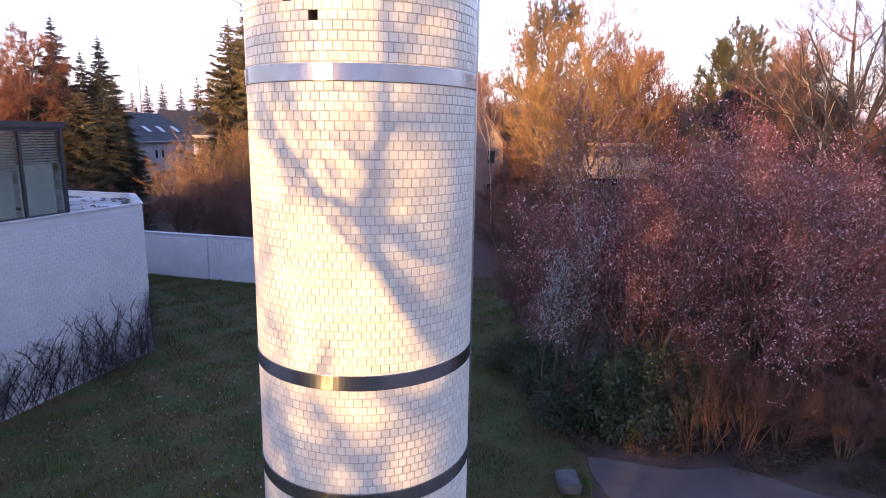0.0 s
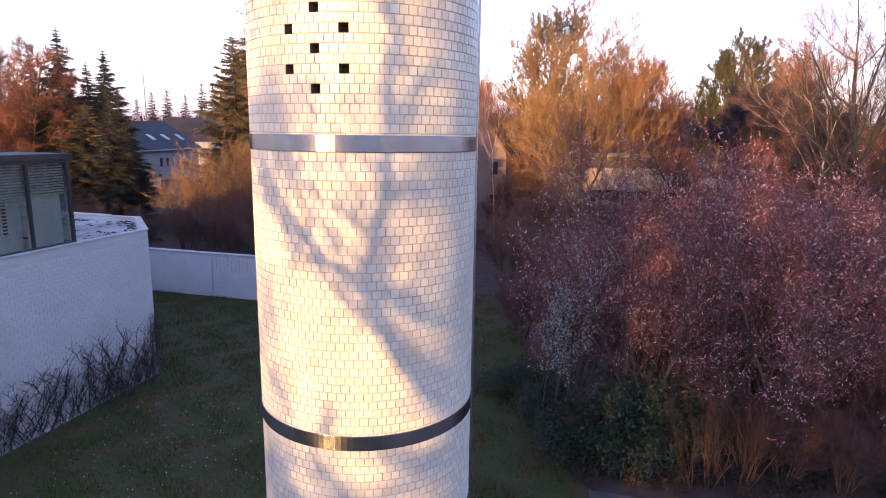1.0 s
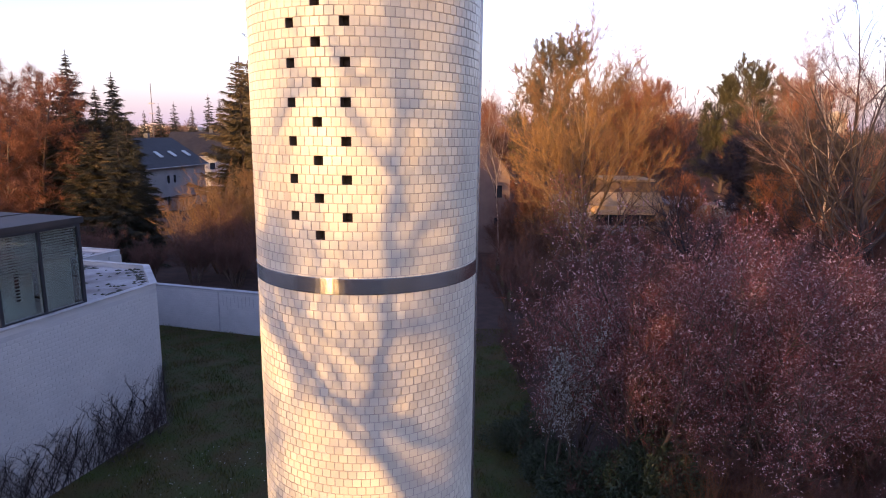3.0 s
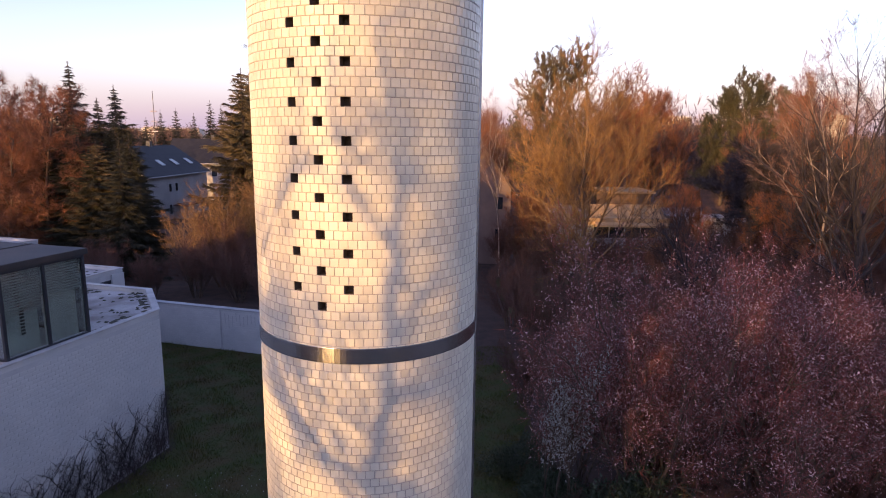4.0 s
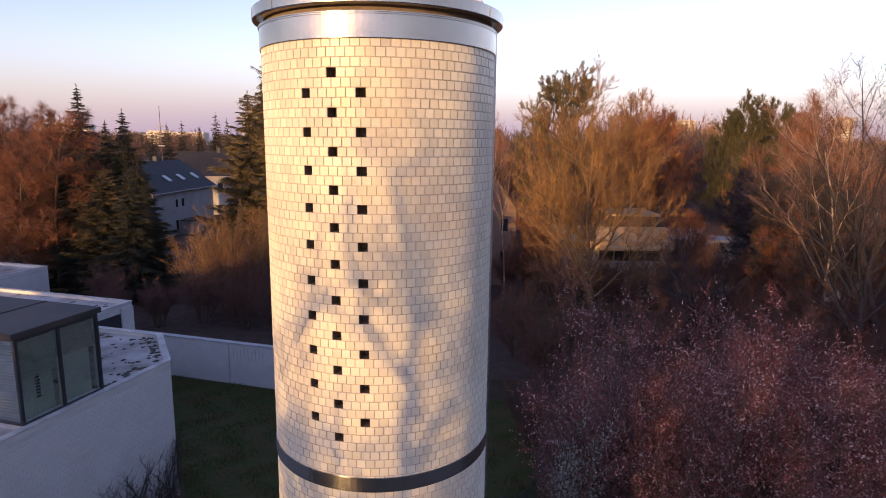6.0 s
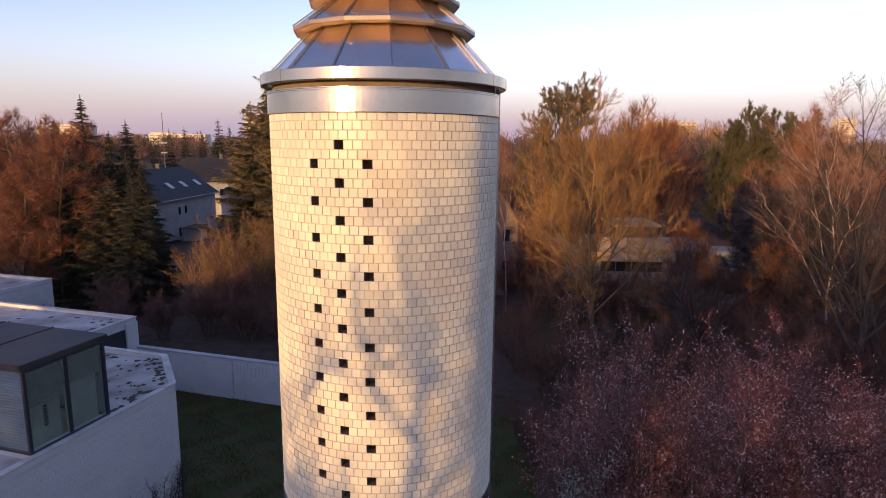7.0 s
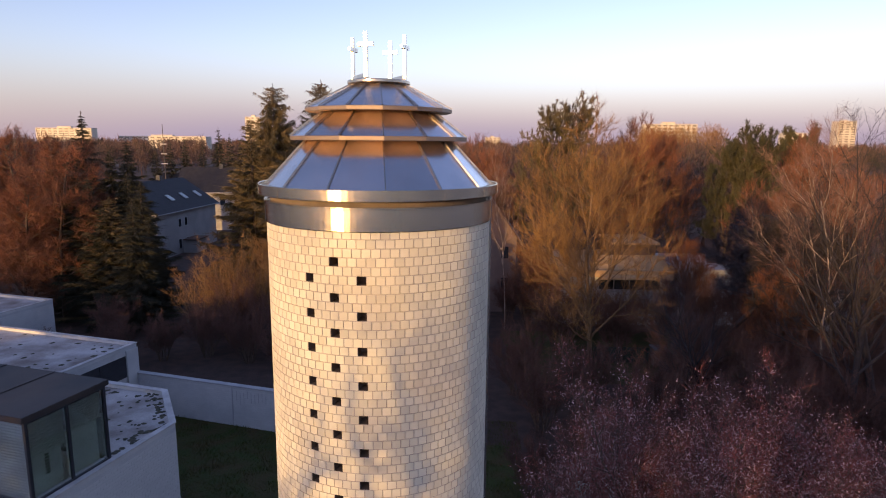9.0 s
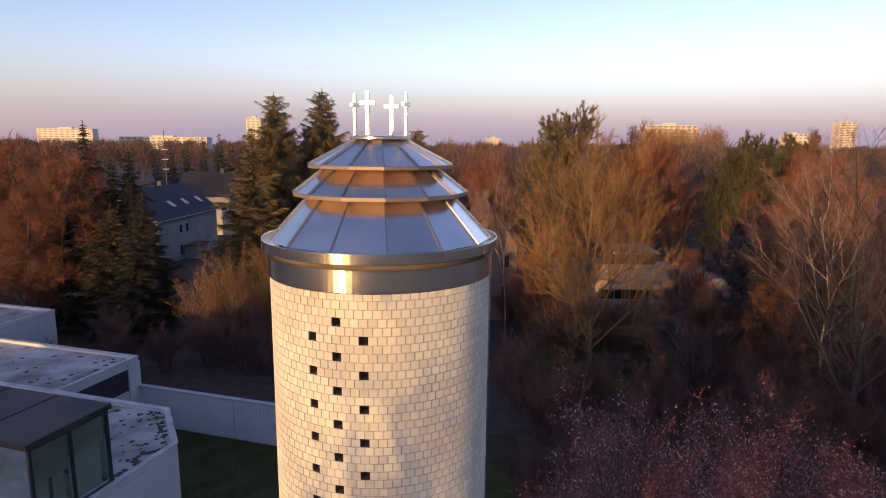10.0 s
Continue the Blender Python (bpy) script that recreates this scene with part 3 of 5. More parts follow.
# glass penthouse on the hall
box_room = thing("glass_penthouse", "dark-framed glass room with blinds on the flat roof", "roof room")
m = on_plan(P2, 0.17, -5.8, 5.40)
Shape().box(0.06, 0.10, 0.0, 2.86, 8.9, 0.20, m).done("floor_slab", PAINTJOINT, box_room)
s = Shape().box(-0.10, -0.06, 2.83, 3.02, 9.1, 3.02, m)
bevel(s.done("flat_roof", DARKROOF, box_room, "dark sheet-metal flat roof"), 0.015)
for y in (2.2, 4.4, 6.6):
    Shape().box(-0.06, y, 3.021, 2.98, y + 0.035, 3.045, m).done("roof_seam", DARKROOF, box_room)
for x0, y0, x1, y1 in ((0, 0, 0.10, 0.10), (1.40, 0, 1.48, 0.09), (2.80, 0, 2.90, 0.10), (0, 1.9, 0.09, 1.98), (0, 3.8, 0.09, 3.88), (2.81, 3.0, 2.90, 3.08), (2.80, 8.8, 2.9, 8.9), (0, 8.8, 0.1, 8.9)):
    bevel(Shape().box(x0, y0, 0.2, x1, y1, 2.83, m).done("post", FRAME, box_room), 0.006)
for x0, y0, x1, y1, z0, z1 in ((0.1, 0.01, 2.8, 0.09, 0.18, 0.27), (0.1, 0.01, 2.8, 0.09, 2.74, 2.83), (0.01, 0.1, 0.09, 8.8, 0.2, 0.27), (0.01, 0.1, 0.09, 8.8, 2.76, 2.83), (2.81, 0.1, 2.89, 8.8, 0.2, 0.27)):
    Shape().box(x0, y0, z0, x1, y1, z1, m).done("rail", FRAME, box_room)
for x0, y0, x1, y1 in ((0.1, 0.045, 1.40, 0.055), (1.48, 0.045, 2.80, 0.055), (0.04, 0.10, 0.05, 1.9), (0.04, 1.98, 0.05, 3.8), (2.85, 0.1, 2.86, 3.0), (2.85, 3.08, 2.86, 8.8)):
    pane = Shape().box(x0, y0, 0.27, x1, y1, 2.76, m).done("glass_pane", PANE, box_room)
    pane.visible_shadow = False
Shape().box(0.12, 3.9, 0.2, 2.8, 3.98, 2.82, m).done("inner_wall", INNER, box_room)
for i in range(15):
    z = 2.68 - i * 0.082
    Shape().box(0.16, 0.14, z, 1.36, 0.20, z + 0.045, m).done("blind_slat", SLAT, box_room)
    if i < 12:
        Shape().box(1.54, 0.14, z, 2.76, 0.20, z + 0.045, m).done("blind_slat", SLAT, box_room)
# sheets behind the lower panes carry the sky's reflection as colour
for x0, x1, z1 in ((0.2, 1.36, 1.6), (1.56, 2.74, 1.75)):
    Shape().box(x0, 0.34, 0.22, x1, 0.37, z1, m).done("reflection_sheet", INNER, box_room, "pale green-grey inner sheet toned like sky reflected in the glass")
for i in range(12):
    Shape().box(0.78, 0.30, 0.75 + i * 0.1, 0.90, 0.335, 0.80 + i * 0.1, m).done("blind_bracket", FRAME, box_room)
    Shape().box(1.60, 0.30, 0.75 + i * 0.1, 1.72, 0.335, 0.80 + i * 0.1, m).done("blind_bracket", FRAME, box_room)
for i in range(26):
    z = 2.70 - i * 0.094
    Shape().box(0.12, 0.14, z, 0.16, 1.86, z + 0.045, m).done("blind_slat", SLAT, box_room)

# moss and gravel along the hall's roof rim
rng = random.Random(5)
s = Shape()
for i in range(150):
    w = rng.random()
    if w < 0.45:
        e = on_plan(P2, 0.34 + rng.expovariate(2.2), -rng.uniform(0.1, 2.8), 0).translation
    elif w < 0.7:
        k = rng.random()
        e = P2.lerp(P1, k) + AX * (0.42 + rng.expovariate(4))
    else:
        e = on_plan(P1, rng.uniform(0.4, 4.5), -0.4 - rng.expovariate(1.2), 0).translation
    r, h = rng.uniform(0.05, 0.17), rng.uniform(0.02, 0.06)
    n = 7
    v = [(e.x + r * rng.uniform(0.6, 1.3) * math.cos(6.283 * j / n), e.y + r * rng.uniform(0.6, 1.3) * math.sin(6.283 * j / n), 5.415) for j in range(n)] + [(e.x, e.y, 5.42 + h)]
    s.add(v, [(j, (j + 1) % n, n) for j in range(n)])
tagged(s.done("roof_moss", MOSS), "dark clumps of moss and dirt on the flat roof", "moss", kind="stuff")
s = Shape()
for i in range(60):
    e = on_plan(P1, rng.uniform(9.6, 20), rng.uniform(0.8, 7.4), 0).translation
    r = rng.uniform(0.05, 0.2)
    v = [(e.x + r * rng.uniform(0.6, 1.3) * math.cos(6.283 * j / 7), e.y + r * rng.uniform(0.6, 1.3) * math.sin(6.283 * j / 7), 4.121) for j in range(7)] + [(e.x, e.y, 4.16)]
    s.add(v, [(j, (j + 1) % 7, 7) for j in range(7)])
tagged(s.done("wing_roof_moss", MOSS), "scattered dark moss on the low roof", "moss", kind="stuff")

# bare creeper on the hall's front wall
creeper = thing("bare_creeper", "leafless brown creeper climbing the white hall wall", "creeper")
rng = random.Random(8)
hold = on_plan(P2, -0.02, 0, 0)
for i in range(140):
    x = -0.1 - (i + rng.random()) * 0.064
    z, pts, h = 0.0, [], rng.uniform(0.9, 2.1) * (1.2 if x > -2.2 else 1.0)
    slope = rng.uniform(-0.9, 0.9)
    while z < h:
        pts.append(hold @ Vector((min(x, -0.03), rng.uniform(-0.03, 0.0), z)))
        z += rng.uniform(0.10, 0.20)
        x += slope * 0.15 + rng.uniform(-0.07, 0.07)
    s = Shape().tube(pts, [0.011 - 0.007 * k / len(pts) for k in range(len(pts))], 4)
    for k in range(1, len(pts)):
        for j in range(3):
            d = hold.to_3x3() @ Vector((rng.uniform(-0.35, 0.35), rng.uniform(-0.03, 0.01), rng.uniform(-0.02, 0.30)))
            s.tube([pts[k], pts[k] + d * 0.6, pts[k] + d + Vector((0, 0, 0.05))], [0.005, 0.004, 0.002], 3)
    s.done("vine_stem", VINE, creeper)

CREEPER_FOOT = [(*plan(P2, -0.30, -0.95), 0, 0.42, 0.62), (*plan(P2, -0.28, -1.9), 130, 0.36, 0.36), (*plan(P2, -0.28, -2.8), 70, 0.32, 0.26)]

# garden wall
gwall = thing("garden_wall", "white painted brick garden wall with grey coping", "wall", kind="structure")
g0, g1 = plan(P1, 9.04, 7.62), plan(P1, -6.5, 7.62)
g2, g3 = plan(P1, -6.5, 7.86), plan(P1, 9.04, 7.86)
Shape().slab([g0, g1, g2, g3], -0.25, 2.42).done("wall_core", PAINTJOINT, gwall)
wall_face("garden", gwall, g0, g1, -0.2, 2.42, PAINT, count=300, seed=6)
e = [plan(P1, 9.04, 7.56), plan(P1, -6.55, 7.56), plan(P1, -6.55, 7.92), plan(P1, 9.04, 7.92)]
bevel(Shape().slab(e, 2.42, 2.50).done("coping", COPING, gwall, "grey sheet-metal coping"), 0.01)
m = on_plan(P1, 2.3, 7.60, 0)
Shape().box(-0.03, -0.03, -0.2, 0.012, 0.03, 2.41, m).done("expansion_joint", COPING, gwall, "dark vertical expansion joint")
rng = random.Random(9)
for i in range(9):
    a = 2.0 - i * 0.24
    z = rng.uniform(1.9, 2.1)
    m = on_plan(P1, a, 7.598, 0)
    Shape().box(-0.012, -0.02, z - rng.uniform(0.25, 0.6), -0.003, 0.02, z + 0.2, m).done("rust_streak", COPING, gwall)

# stone block at the driveway's edge
tagged(bevel(Shape().box(2.85, 12.75, 0.0, 3.35, 13.5, 0.26).done("stone_block", STONE), 0.04), "weathered grey stone block beside the driveway", "stone block")


# ---- houses ----
def window(parent, m, x, z, w, h, frame_mat=PAINT):
    f = Shape()
    for a in ((x, -0.05, z, x + w, 0.02, z + 0.07), (x, -0.05, z + h - 0.07, x + w, 0.02, z + h), (x, -0.05, z + 0.07, x + 0.07, 0.02, z + h - 0.07), (x + w - 0.07, -0.05, z + 0.07, x + w, 0.02, z + h - 0.07)):
        f.box(*a, m)
    win = f.done("window", frame_mat, parent)
    Shape().box(x + 0.07, -0.02, z + 0.07, x + w - 0.07, 0.01, z + h - 0.07, m).done("pane", DARKPANE, win)
    return win


def gable_house(name, label, m, length, depth, eave, ridge, wall_mat, roof_mat, skylights=(), windows=(), chimney=True):
    """A house with its front along local x at y = 0 and its ridge along x."""
    ob = thing(name, label, "house")
    s = Shape()
    prof = [(0, -0.1), (depth, -0.1), (depth, eave), (depth / 2, ridge), (0, eave)]
    n = len(prof)
    s.add([m @ Vector((x, y, z)) for x in (0, length) for y, z in prof], [tuple(range(n)), tuple(range(2 * n - 1, n - 1, -1))] + [(i, n + i, n + (i + 1) % n, (i + 1) % n) for i in range(n)])
    s.done("wall", wall_mat, ob)
    k = (ridge - eave) / (depth / 2)
    for sgn in (0, 1):
        y0, y1 = (-0.5, depth / 2) if sgn == 0 else (depth + 0.5, depth / 2)
        z0, z1 = eave - 0.5 * k + 0.06, ridge + 0.06
        p = [(-0.5, y0, z0), (length + 0.5, y0, z0), (length + 0.5, y1, z1), (-0.5, y1, z1)]
        Shape().add([m @ Vector(q) for q in p] + [m @ (Vector(q) + Vector((0, 0, 0.16))) for q in p],
                    [(3, 2, 1, 0), (4, 5, 6, 7), (0, 1, 5, 4), (1, 2, 6, 5), (2, 3, 7, 6), (3, 0, 4, 7)]).done("roof", roof_mat, ob)
    Shape().tube([m @ Vector((-0.5, -0.52, eave - 0.5 * k + 0.12)), m @ Vector((length + 0.5, -0.52, eave - 0.5 * k + 0.12))], [0.09, 0.09], 8).done("gutter", HOUSEWALL, ob)
    for x in skylights:
        y = depth * 0.17
        p = [(x + dx, y + dy, eave + (y + dy) * k + 0.26) for dx, dy in ((-0.45, -0.55), (0.45, -0.55), (0.45, 0.55), (-0.45, 0.55))]
        Shape().add([m @ Vector(q) for q in p] + [m @ (Vector(q) + Vector((0, -0.05, 0.10))) for q in p],
                    [(4, 5, 6, 7), (0, 1, 5, 4), (1, 2, 6, 5), (2, 3, 7, 6), (3, 0, 4, 7)]).done("skylight", SLAT, ob, "pale roof window")
    for x, z, w, h in windows:
        window(ob, m, x, z, w, h)
    if chimney:
        Shape().box(length * 0.6, depth / 2 - 0.3, ridge - 0.3, length * 0.6 + 0.6, depth / 2 + 0.3, ridge + 0.9, m).done("chimney", STONE, ob)
    return ob


def stand(x, y, yaw, z=0.0):
    return Matrix.Translation((x, y, z)) @ Matrix.Rotation(radians(yaw), 4, "Z")


gable_house("white_house", "pale rendered house with dark tiled roof and three skylights", stand(-41.0, 81.0, 87), 17.8, 11, 6.5, 10.2, HOUSEWALL, ROOFTILE, (7.2, 11.2, 15.6),
            [(5.6, 3.9, 0.9, 1.3), (7.4, 3.9, 0.9, 1.3), (5.4, 0.7, 0.9, 1.5), (7.6, 0.7, 0.9, 1.5)])
gable_house("dark_roof_house", "house with a large dark tiled roof", stand(-58, 118, 20), 22, 12, 5.5, 9.6, HOUSEWALL, ROOFTILE, (), [(3, 2.5, 1.2, 1.4), (7, 2.5, 1.2, 1.4)])
gable_house("hipped_house", "white house with a grey tiled roof behind another house", stand(-51.5, 110, 6), 11.0, 9, 7.3, 11.2, HOUSEWALL, ROOFTILE, (), [(7.5, 4.6, 1.1, 1.4), (2.5, 4.6, 1.1, 1.4)])
lean = thing("lean_to", "low pale lean-to with a pinkish roof beside the house", "lean-to")
Shape().box(-40.6, 87.6, -0.1, -38.6, 91.0, 1.9).done("wall", HOUSEWALL, lean)
bevel(Shape().box(-40.55, 87.3, 1.9, -38.3, 91.3, 2.04).done("roof", REDROOF, lean), 0.02)
gable_house("gable_house", "pale house with brown tiled gable roof behind the trees", stand(5.7, 58, 90), 16, 5.4, 7.4, 11.2, HOUSEPINK, REDROOF, (), [(3, 4.2, 1.0, 1.4), (7, 4.2, 1.0, 1.4)])
gh = bpy.data.objects["gable_house"]
for wx, wz in ((3.9, 5.3), (1.5, 5.3), (3.9, 2.2), (1.5, 2.2)):
    window(gh, stand(0.3, 57.98, 0), wx, wz, 0.8, 1.3, HOUSEPINK)
gable_house("brown_roof_house", "distant house with brown tiled roof", stand(-2, 92, 78), 18, 11, 5.5, 10.0, HOUSEWALL, REDROOF)

bung = thing("bungalow", "flat-roofed white bungalow with timber cladding among trees", "house")
Shape().box(9.5, 54.3, -0.1, 19.0, 64, 4.6).done("wall", HOUSEWALL, bung)
bevel(Shape().box(9.0, 53.6, 4.6, 19.4, 64.5, 5.2).done("roof", TAN, bung, "flat roof with deep tan fascia"), 0.02)
awning = Shape().add([(x, y, z) for x in (12.8, 19.2) for y, z in ((53.2, 4.45), (53.2, 4.62), (56.0, 6.2), (56.0, 4.45))], [(0, 1, 2, 3), (7, 6, 5, 4), (0, 4, 5, 1), (1, 5, 6, 2), (2, 6, 7, 3), (3, 7, 4, 0)])
awning.done("sloping_roof", TAN, bung, "tan sloping roof over the terrace")
Shape().box(14.6, 56.0, 5.2, 18.4, 61, 7.2).done("upper_storey", TIMBER, bung, "brown timber-clad upper storey")
bevel(Shape().box(14.3, 55.7, 7.2, 18.7, 61.3, 7.4).done("upper_roof", TAN, bung), 0.02)
Shape().box(12.6, 53.75, 2.1, 18.6, 53.95, 3.2).done("balcony_panel", HOUSEWALL, bung)
for i in range(4):
    Shape().box(12.9 + i * 1.4, 54.2, 3.35, 14.2 + i * 1.4, 54.28, 4.4).done("window_band", DARKPANE, bung, "dark window under the sloping roof")
for i in range(5):
    window(bung, stand(10.0 + i * 1.8, 54.29, 0), 0.0, 0.5 if i % 2 else 1.0, 1.3, 2.0 if i % 2 else 1.5)
Shape().box(20.2, 54.5, -0.1, 26, 62, 4.9).done("side_wing", HOUSEWALL, bung)
bevel(Shape().box(19.9, 54.1, 4.9, 26.4, 62.4, 5.3).done("side_roof", PARAPET, bung), 0.02)
for i in range(3):
    window(bung, stand(20.8 + i * 1.7, 54.49, 0), 0.0, 1.2, 1.1, 1.6)
shed = thing("garden_shed", "small pale garden shed by the shrubs", "shed")
Shape().box(14.75, 43.6, -0.05, 15.75, 44.7, 1.25).done("wall", HOUSEPINK, shed)
bevel(Shape().box(14.68, 43.5, 1.25, 15.82, 44.8, 1.33).done("roof", STONE, shed), 0.01)
fence = thing("garden_fence", "dark green garden fence of upright boards", "fence")
for i in range(22):
    bevel(Shape().box(10.4 + i * 0.19, 44.25, 0.03, 10.57 + i * 0.19, 44.28, 1.25 + 0.03 * math.sin(i * 2.7)).done("board", GREENPAINT, fence), 0.004)
for z in (0.3, 1.0):
    Shape().box(10.4, 44.285, z, 14.56, 44.33, z + 0.09).done("rail", GREENPAINT, fence)
hut = thing("tool_hut", "grey-violet boarded hut with a steep roof", "shed")
Shape().box(17.1, 33.0, -0.05, 18.9, 35.0, 2.0).done("wall", ROOFTILE, hut)
Shape().add([(x, y, z) for z, e in ((2.0, 0.12), (3.7, -0.45)) for x, y in ((17.1 - e, 33.0 - e), (18.9 + e, 33.0 - e), (18.9 + e, 35.0 + e), (17.1 - e, 35.0 + e))],
            [(3, 2, 1, 0), (4, 5, 6, 7), (0, 1, 5, 4), (1, 2, 6, 5), (2, 3, 7, 6), (3, 0, 4, 7)]).done("roof", HUTROOF, hut, "steep grey-violet roof")
gable_house("roadside_house", "pale rendered house with brown roof beyond the shrubs", stand(40, 62, 165), 14, 10, 4.2, 7.5, HOUSEWALL, REDROOF, (), [(2, 1, 1.2, 1.4), (5, 1, 1.2, 1.4)])


def block(name, label, x, y, w, d, base, top, floors, bays, yaw=0):
    """A far block of flats with rows of windows."""
    ob = thing(name, label, "apartment block")
    m = stand(x, y, yaw)
    Shape().box(0, 0, -1, w, d, top, m).done("wall", FARWALL, ob)
    Shape().box(w * 0.35, d * 0.3, top, w * 0.6, d * 0.7, top + 3, m).done("lift_house", FARWALL, ob)
    h = (top - base) / floors
    for f in range(floors):
        for b in range(bays):
            bw = w / bays
            Shape().box(b * bw + bw * 0.2, -0.3, base + f * h + h * 0.3, (b + 1) * bw - bw * 0.2, -0.02, base + f * h + h * 0.75, m).done("window", FARWIN, ob)
    return ob


block("slab_block", "long pale sunlit block of flats on the skyline", -838, 1200, 112, 20, 0, 40, 9, 10)
block("tower_block", "pale sunlit tower block on the skyline", 726, 1200, 34, 24, 0, 64, 14, 3)
block("slab_block", "long sunlit block of flats behind the woods", 268, 900, 76, 18, 0, 46, 10, 9)
block("tower_block", "sunlit pale tower block above the trees", -349, 1000, 24, 20, 0, 56, 13, 3)
block("slab_block", "low pale building on the horizon", -730, 1300, 190, 30, 0, 26, 4, 14)
block("slab_block", "low pale building on the horizon", 650, 1250, 46, 20, 0, 42, 7, 5)
block("slab_block", "low pale building on the horizon", 60, 1400, 34, 20, 0, 30, 6, 4)

mast = thing("radio_mast", "thin dark lattice mast with pale platforms", "mast")
Shape().tube([(-48.6, 100, 0), (-48.6, 100, 19)], [0.11, 0.05], 6).done("pole", CABLE, mast)
for z in (12.6, 14.2, 15.8):
    Shape().tube([(-49.1, 100, z), (-48.1, 100, z)], [0.09, 0.09], 6).done("crossarm", REDMETAL, mast)


# ---- trees and shrubs ----
def limbs(rng, start, heading, length, radius, level, last, kids, angle, ratio, bend, up, first, out):
    """Grows one limb and its children; out gets (level, points, radii)."""
    n = 6 if level == 0 else 4
    p, d = Vector(start), Vector(heading).normalized()
    pts, rad = [p.copy()], [radius]
    for i in range(n):
        d = (d + Vector((rng.gauss(0, bend), rng.gauss(0, bend), rng.gauss(0, bend) + (up if level else up * 0.4)))).normalized()
        p = p + d * length / n
        pts.append(p.copy())
        rad.append(radius * (1 - 0.72 * (i + 1) / n))
    out.append((level, pts, rad))
    if level == last:
        return
    turn = rng.uniform(0, 6.283)
    for k in range(kids[level]):
        t = (first if level == 0 else 0.22) + (1 - (first if level == 0 else 0.22)) * (k + rng.random()) / kids[level]
        i = min(n - 1, int(t * n))
        w = t * n - i
        q = pts[i].lerp(pts[i + 1], w)
        ax = (pts[i + 1] - pts[i]).normalized()
        turn += 2.4 + rng.uniform(-0.4, 0.4)
        side = Matrix.Rotation(turn, 3, ax) @ ax.orthogonal().normalized()
        a = radians(angle[level] + rng.uniform(-10, 10))
        h = ax * math.cos(a) + side * math.sin(a)
        limbs(rng, q, h, length * ratio[level] * (1.15 - 0.55 * t) * rng.uniform(0.8, 1.15), max(0.006, rad[i] * 0.52), level + 1, last, kids, angle, ratio, bend * 1.15, up, first, out)


def twigs_on(out, last, count, length, width, seed, spread=0.8, up=0.2):
    """Thin blades along the outermost limbs."""
    g = np.random.default_rng(seed)
    a, b = [], []
    for level, pts, rad in out:
        if level >= last - 1:
            w = 1 if level == last else 0.35
            for i in range(len(pts) - 1):
                a.append((*pts[i], w)), b.append((*pts[i + 1], w))
    a, b = np.array(a), np.array(b)
    seg = np.linalg.norm(b[:, :3] - a[:, :3], axis=1) * a[:, 3]
    pick = g.choice(len(a), count, p=seg / seg.sum())
    t = g.random((count, 1))
    base = a[pick, :3] * (1 - t) + b[pick, :3] * t
    d = b[pick, :3] - a[pick, :3]
    d /= np.linalg.norm(d, axis=1)[:, None] + 1e-9
    d = d + g.normal(0, spread, (count, 3)) + np.array((0, 0, up))
    d /= np.linalg.norm(d, axis=1)[:, None]
    tip = base + d * g.uniform(0.4, 1.2, (count, 1)) * length
    return base, tip, g


def bare_tree(name, label, seed, height, radius, bark, twig, kids=(11, 6, 5), angle=(42, 40, 42), ratio=(0.55, 0.55, 0.5), bend=0.10, up=0.10, first=0.3,
              twigs=14000, twig_len=0.7, twig_w=0.016, stems=1, lean=0.0, category="tree", spread=0.8, twig_up=0.2, buds=None, tilts=(0.12, 0.45)):
    """A leafless tree standing at its Empty: trunk, limbs, twig crown."""
    rng = random.Random(seed)
    ob = thing(name, label, category)
    out = []
    last = len(kids)
    for s in range(stems):
        a = 6.283 * s / stems + rng.random()
        tilt = lean + (0.0 if stems == 1 else rng.uniform(*tilts))
        o = (0, 0, -0.1) if stems == 1 else (0.35 * math.cos(a), 0.35 * math.sin(a), -0.1)
        limbs(rng, o, (tilt * math.cos(a), tilt * math.sin(a), 1), height * (1 if stems == 1 else rng.uniform(0.7, 1.0)) * 0.86, radius, 0, last, kids, angle, ratio, bend, up, first, out)
    limb = None
    for level, pts, rad in out + [(0, None, None)]:
        if (level == 0 or (level == 1 and stems == 1)) and limb:
            limb.done("limb" if stems == 1 else "stem", bark, ob)
            limb = None
        if pts is None:
            break
        if level == 0 and stems == 1:
            Shape().tube(pts, rad, 8).done("trunk", bark, ob, smooth=True)
            continue
        limb = limb or Shape()
        limb.tube(pts, rad, 6 if level == 0 else 5 if level == 1 else 3)
    base, tip, g = twigs_on(out, last, twigs, twig_len, twig_w, seed, spread, twig_up)
    Shape().blades(base, tip, twig_w, g).done("crown", twig, ob)
    if buds:
        mat, n, size = buds
        pick = g.choice(len(base), n)
        t = g.uniform(0.35, 1.0, (n, 1))
        c = base[pick] * (1 - t) + tip[pick] * t
        Shape().blades(c, c + g.normal(0, 1, (n, 3)) * size, size * 1.1, g).done("blossom", mat, ob)
    return ob


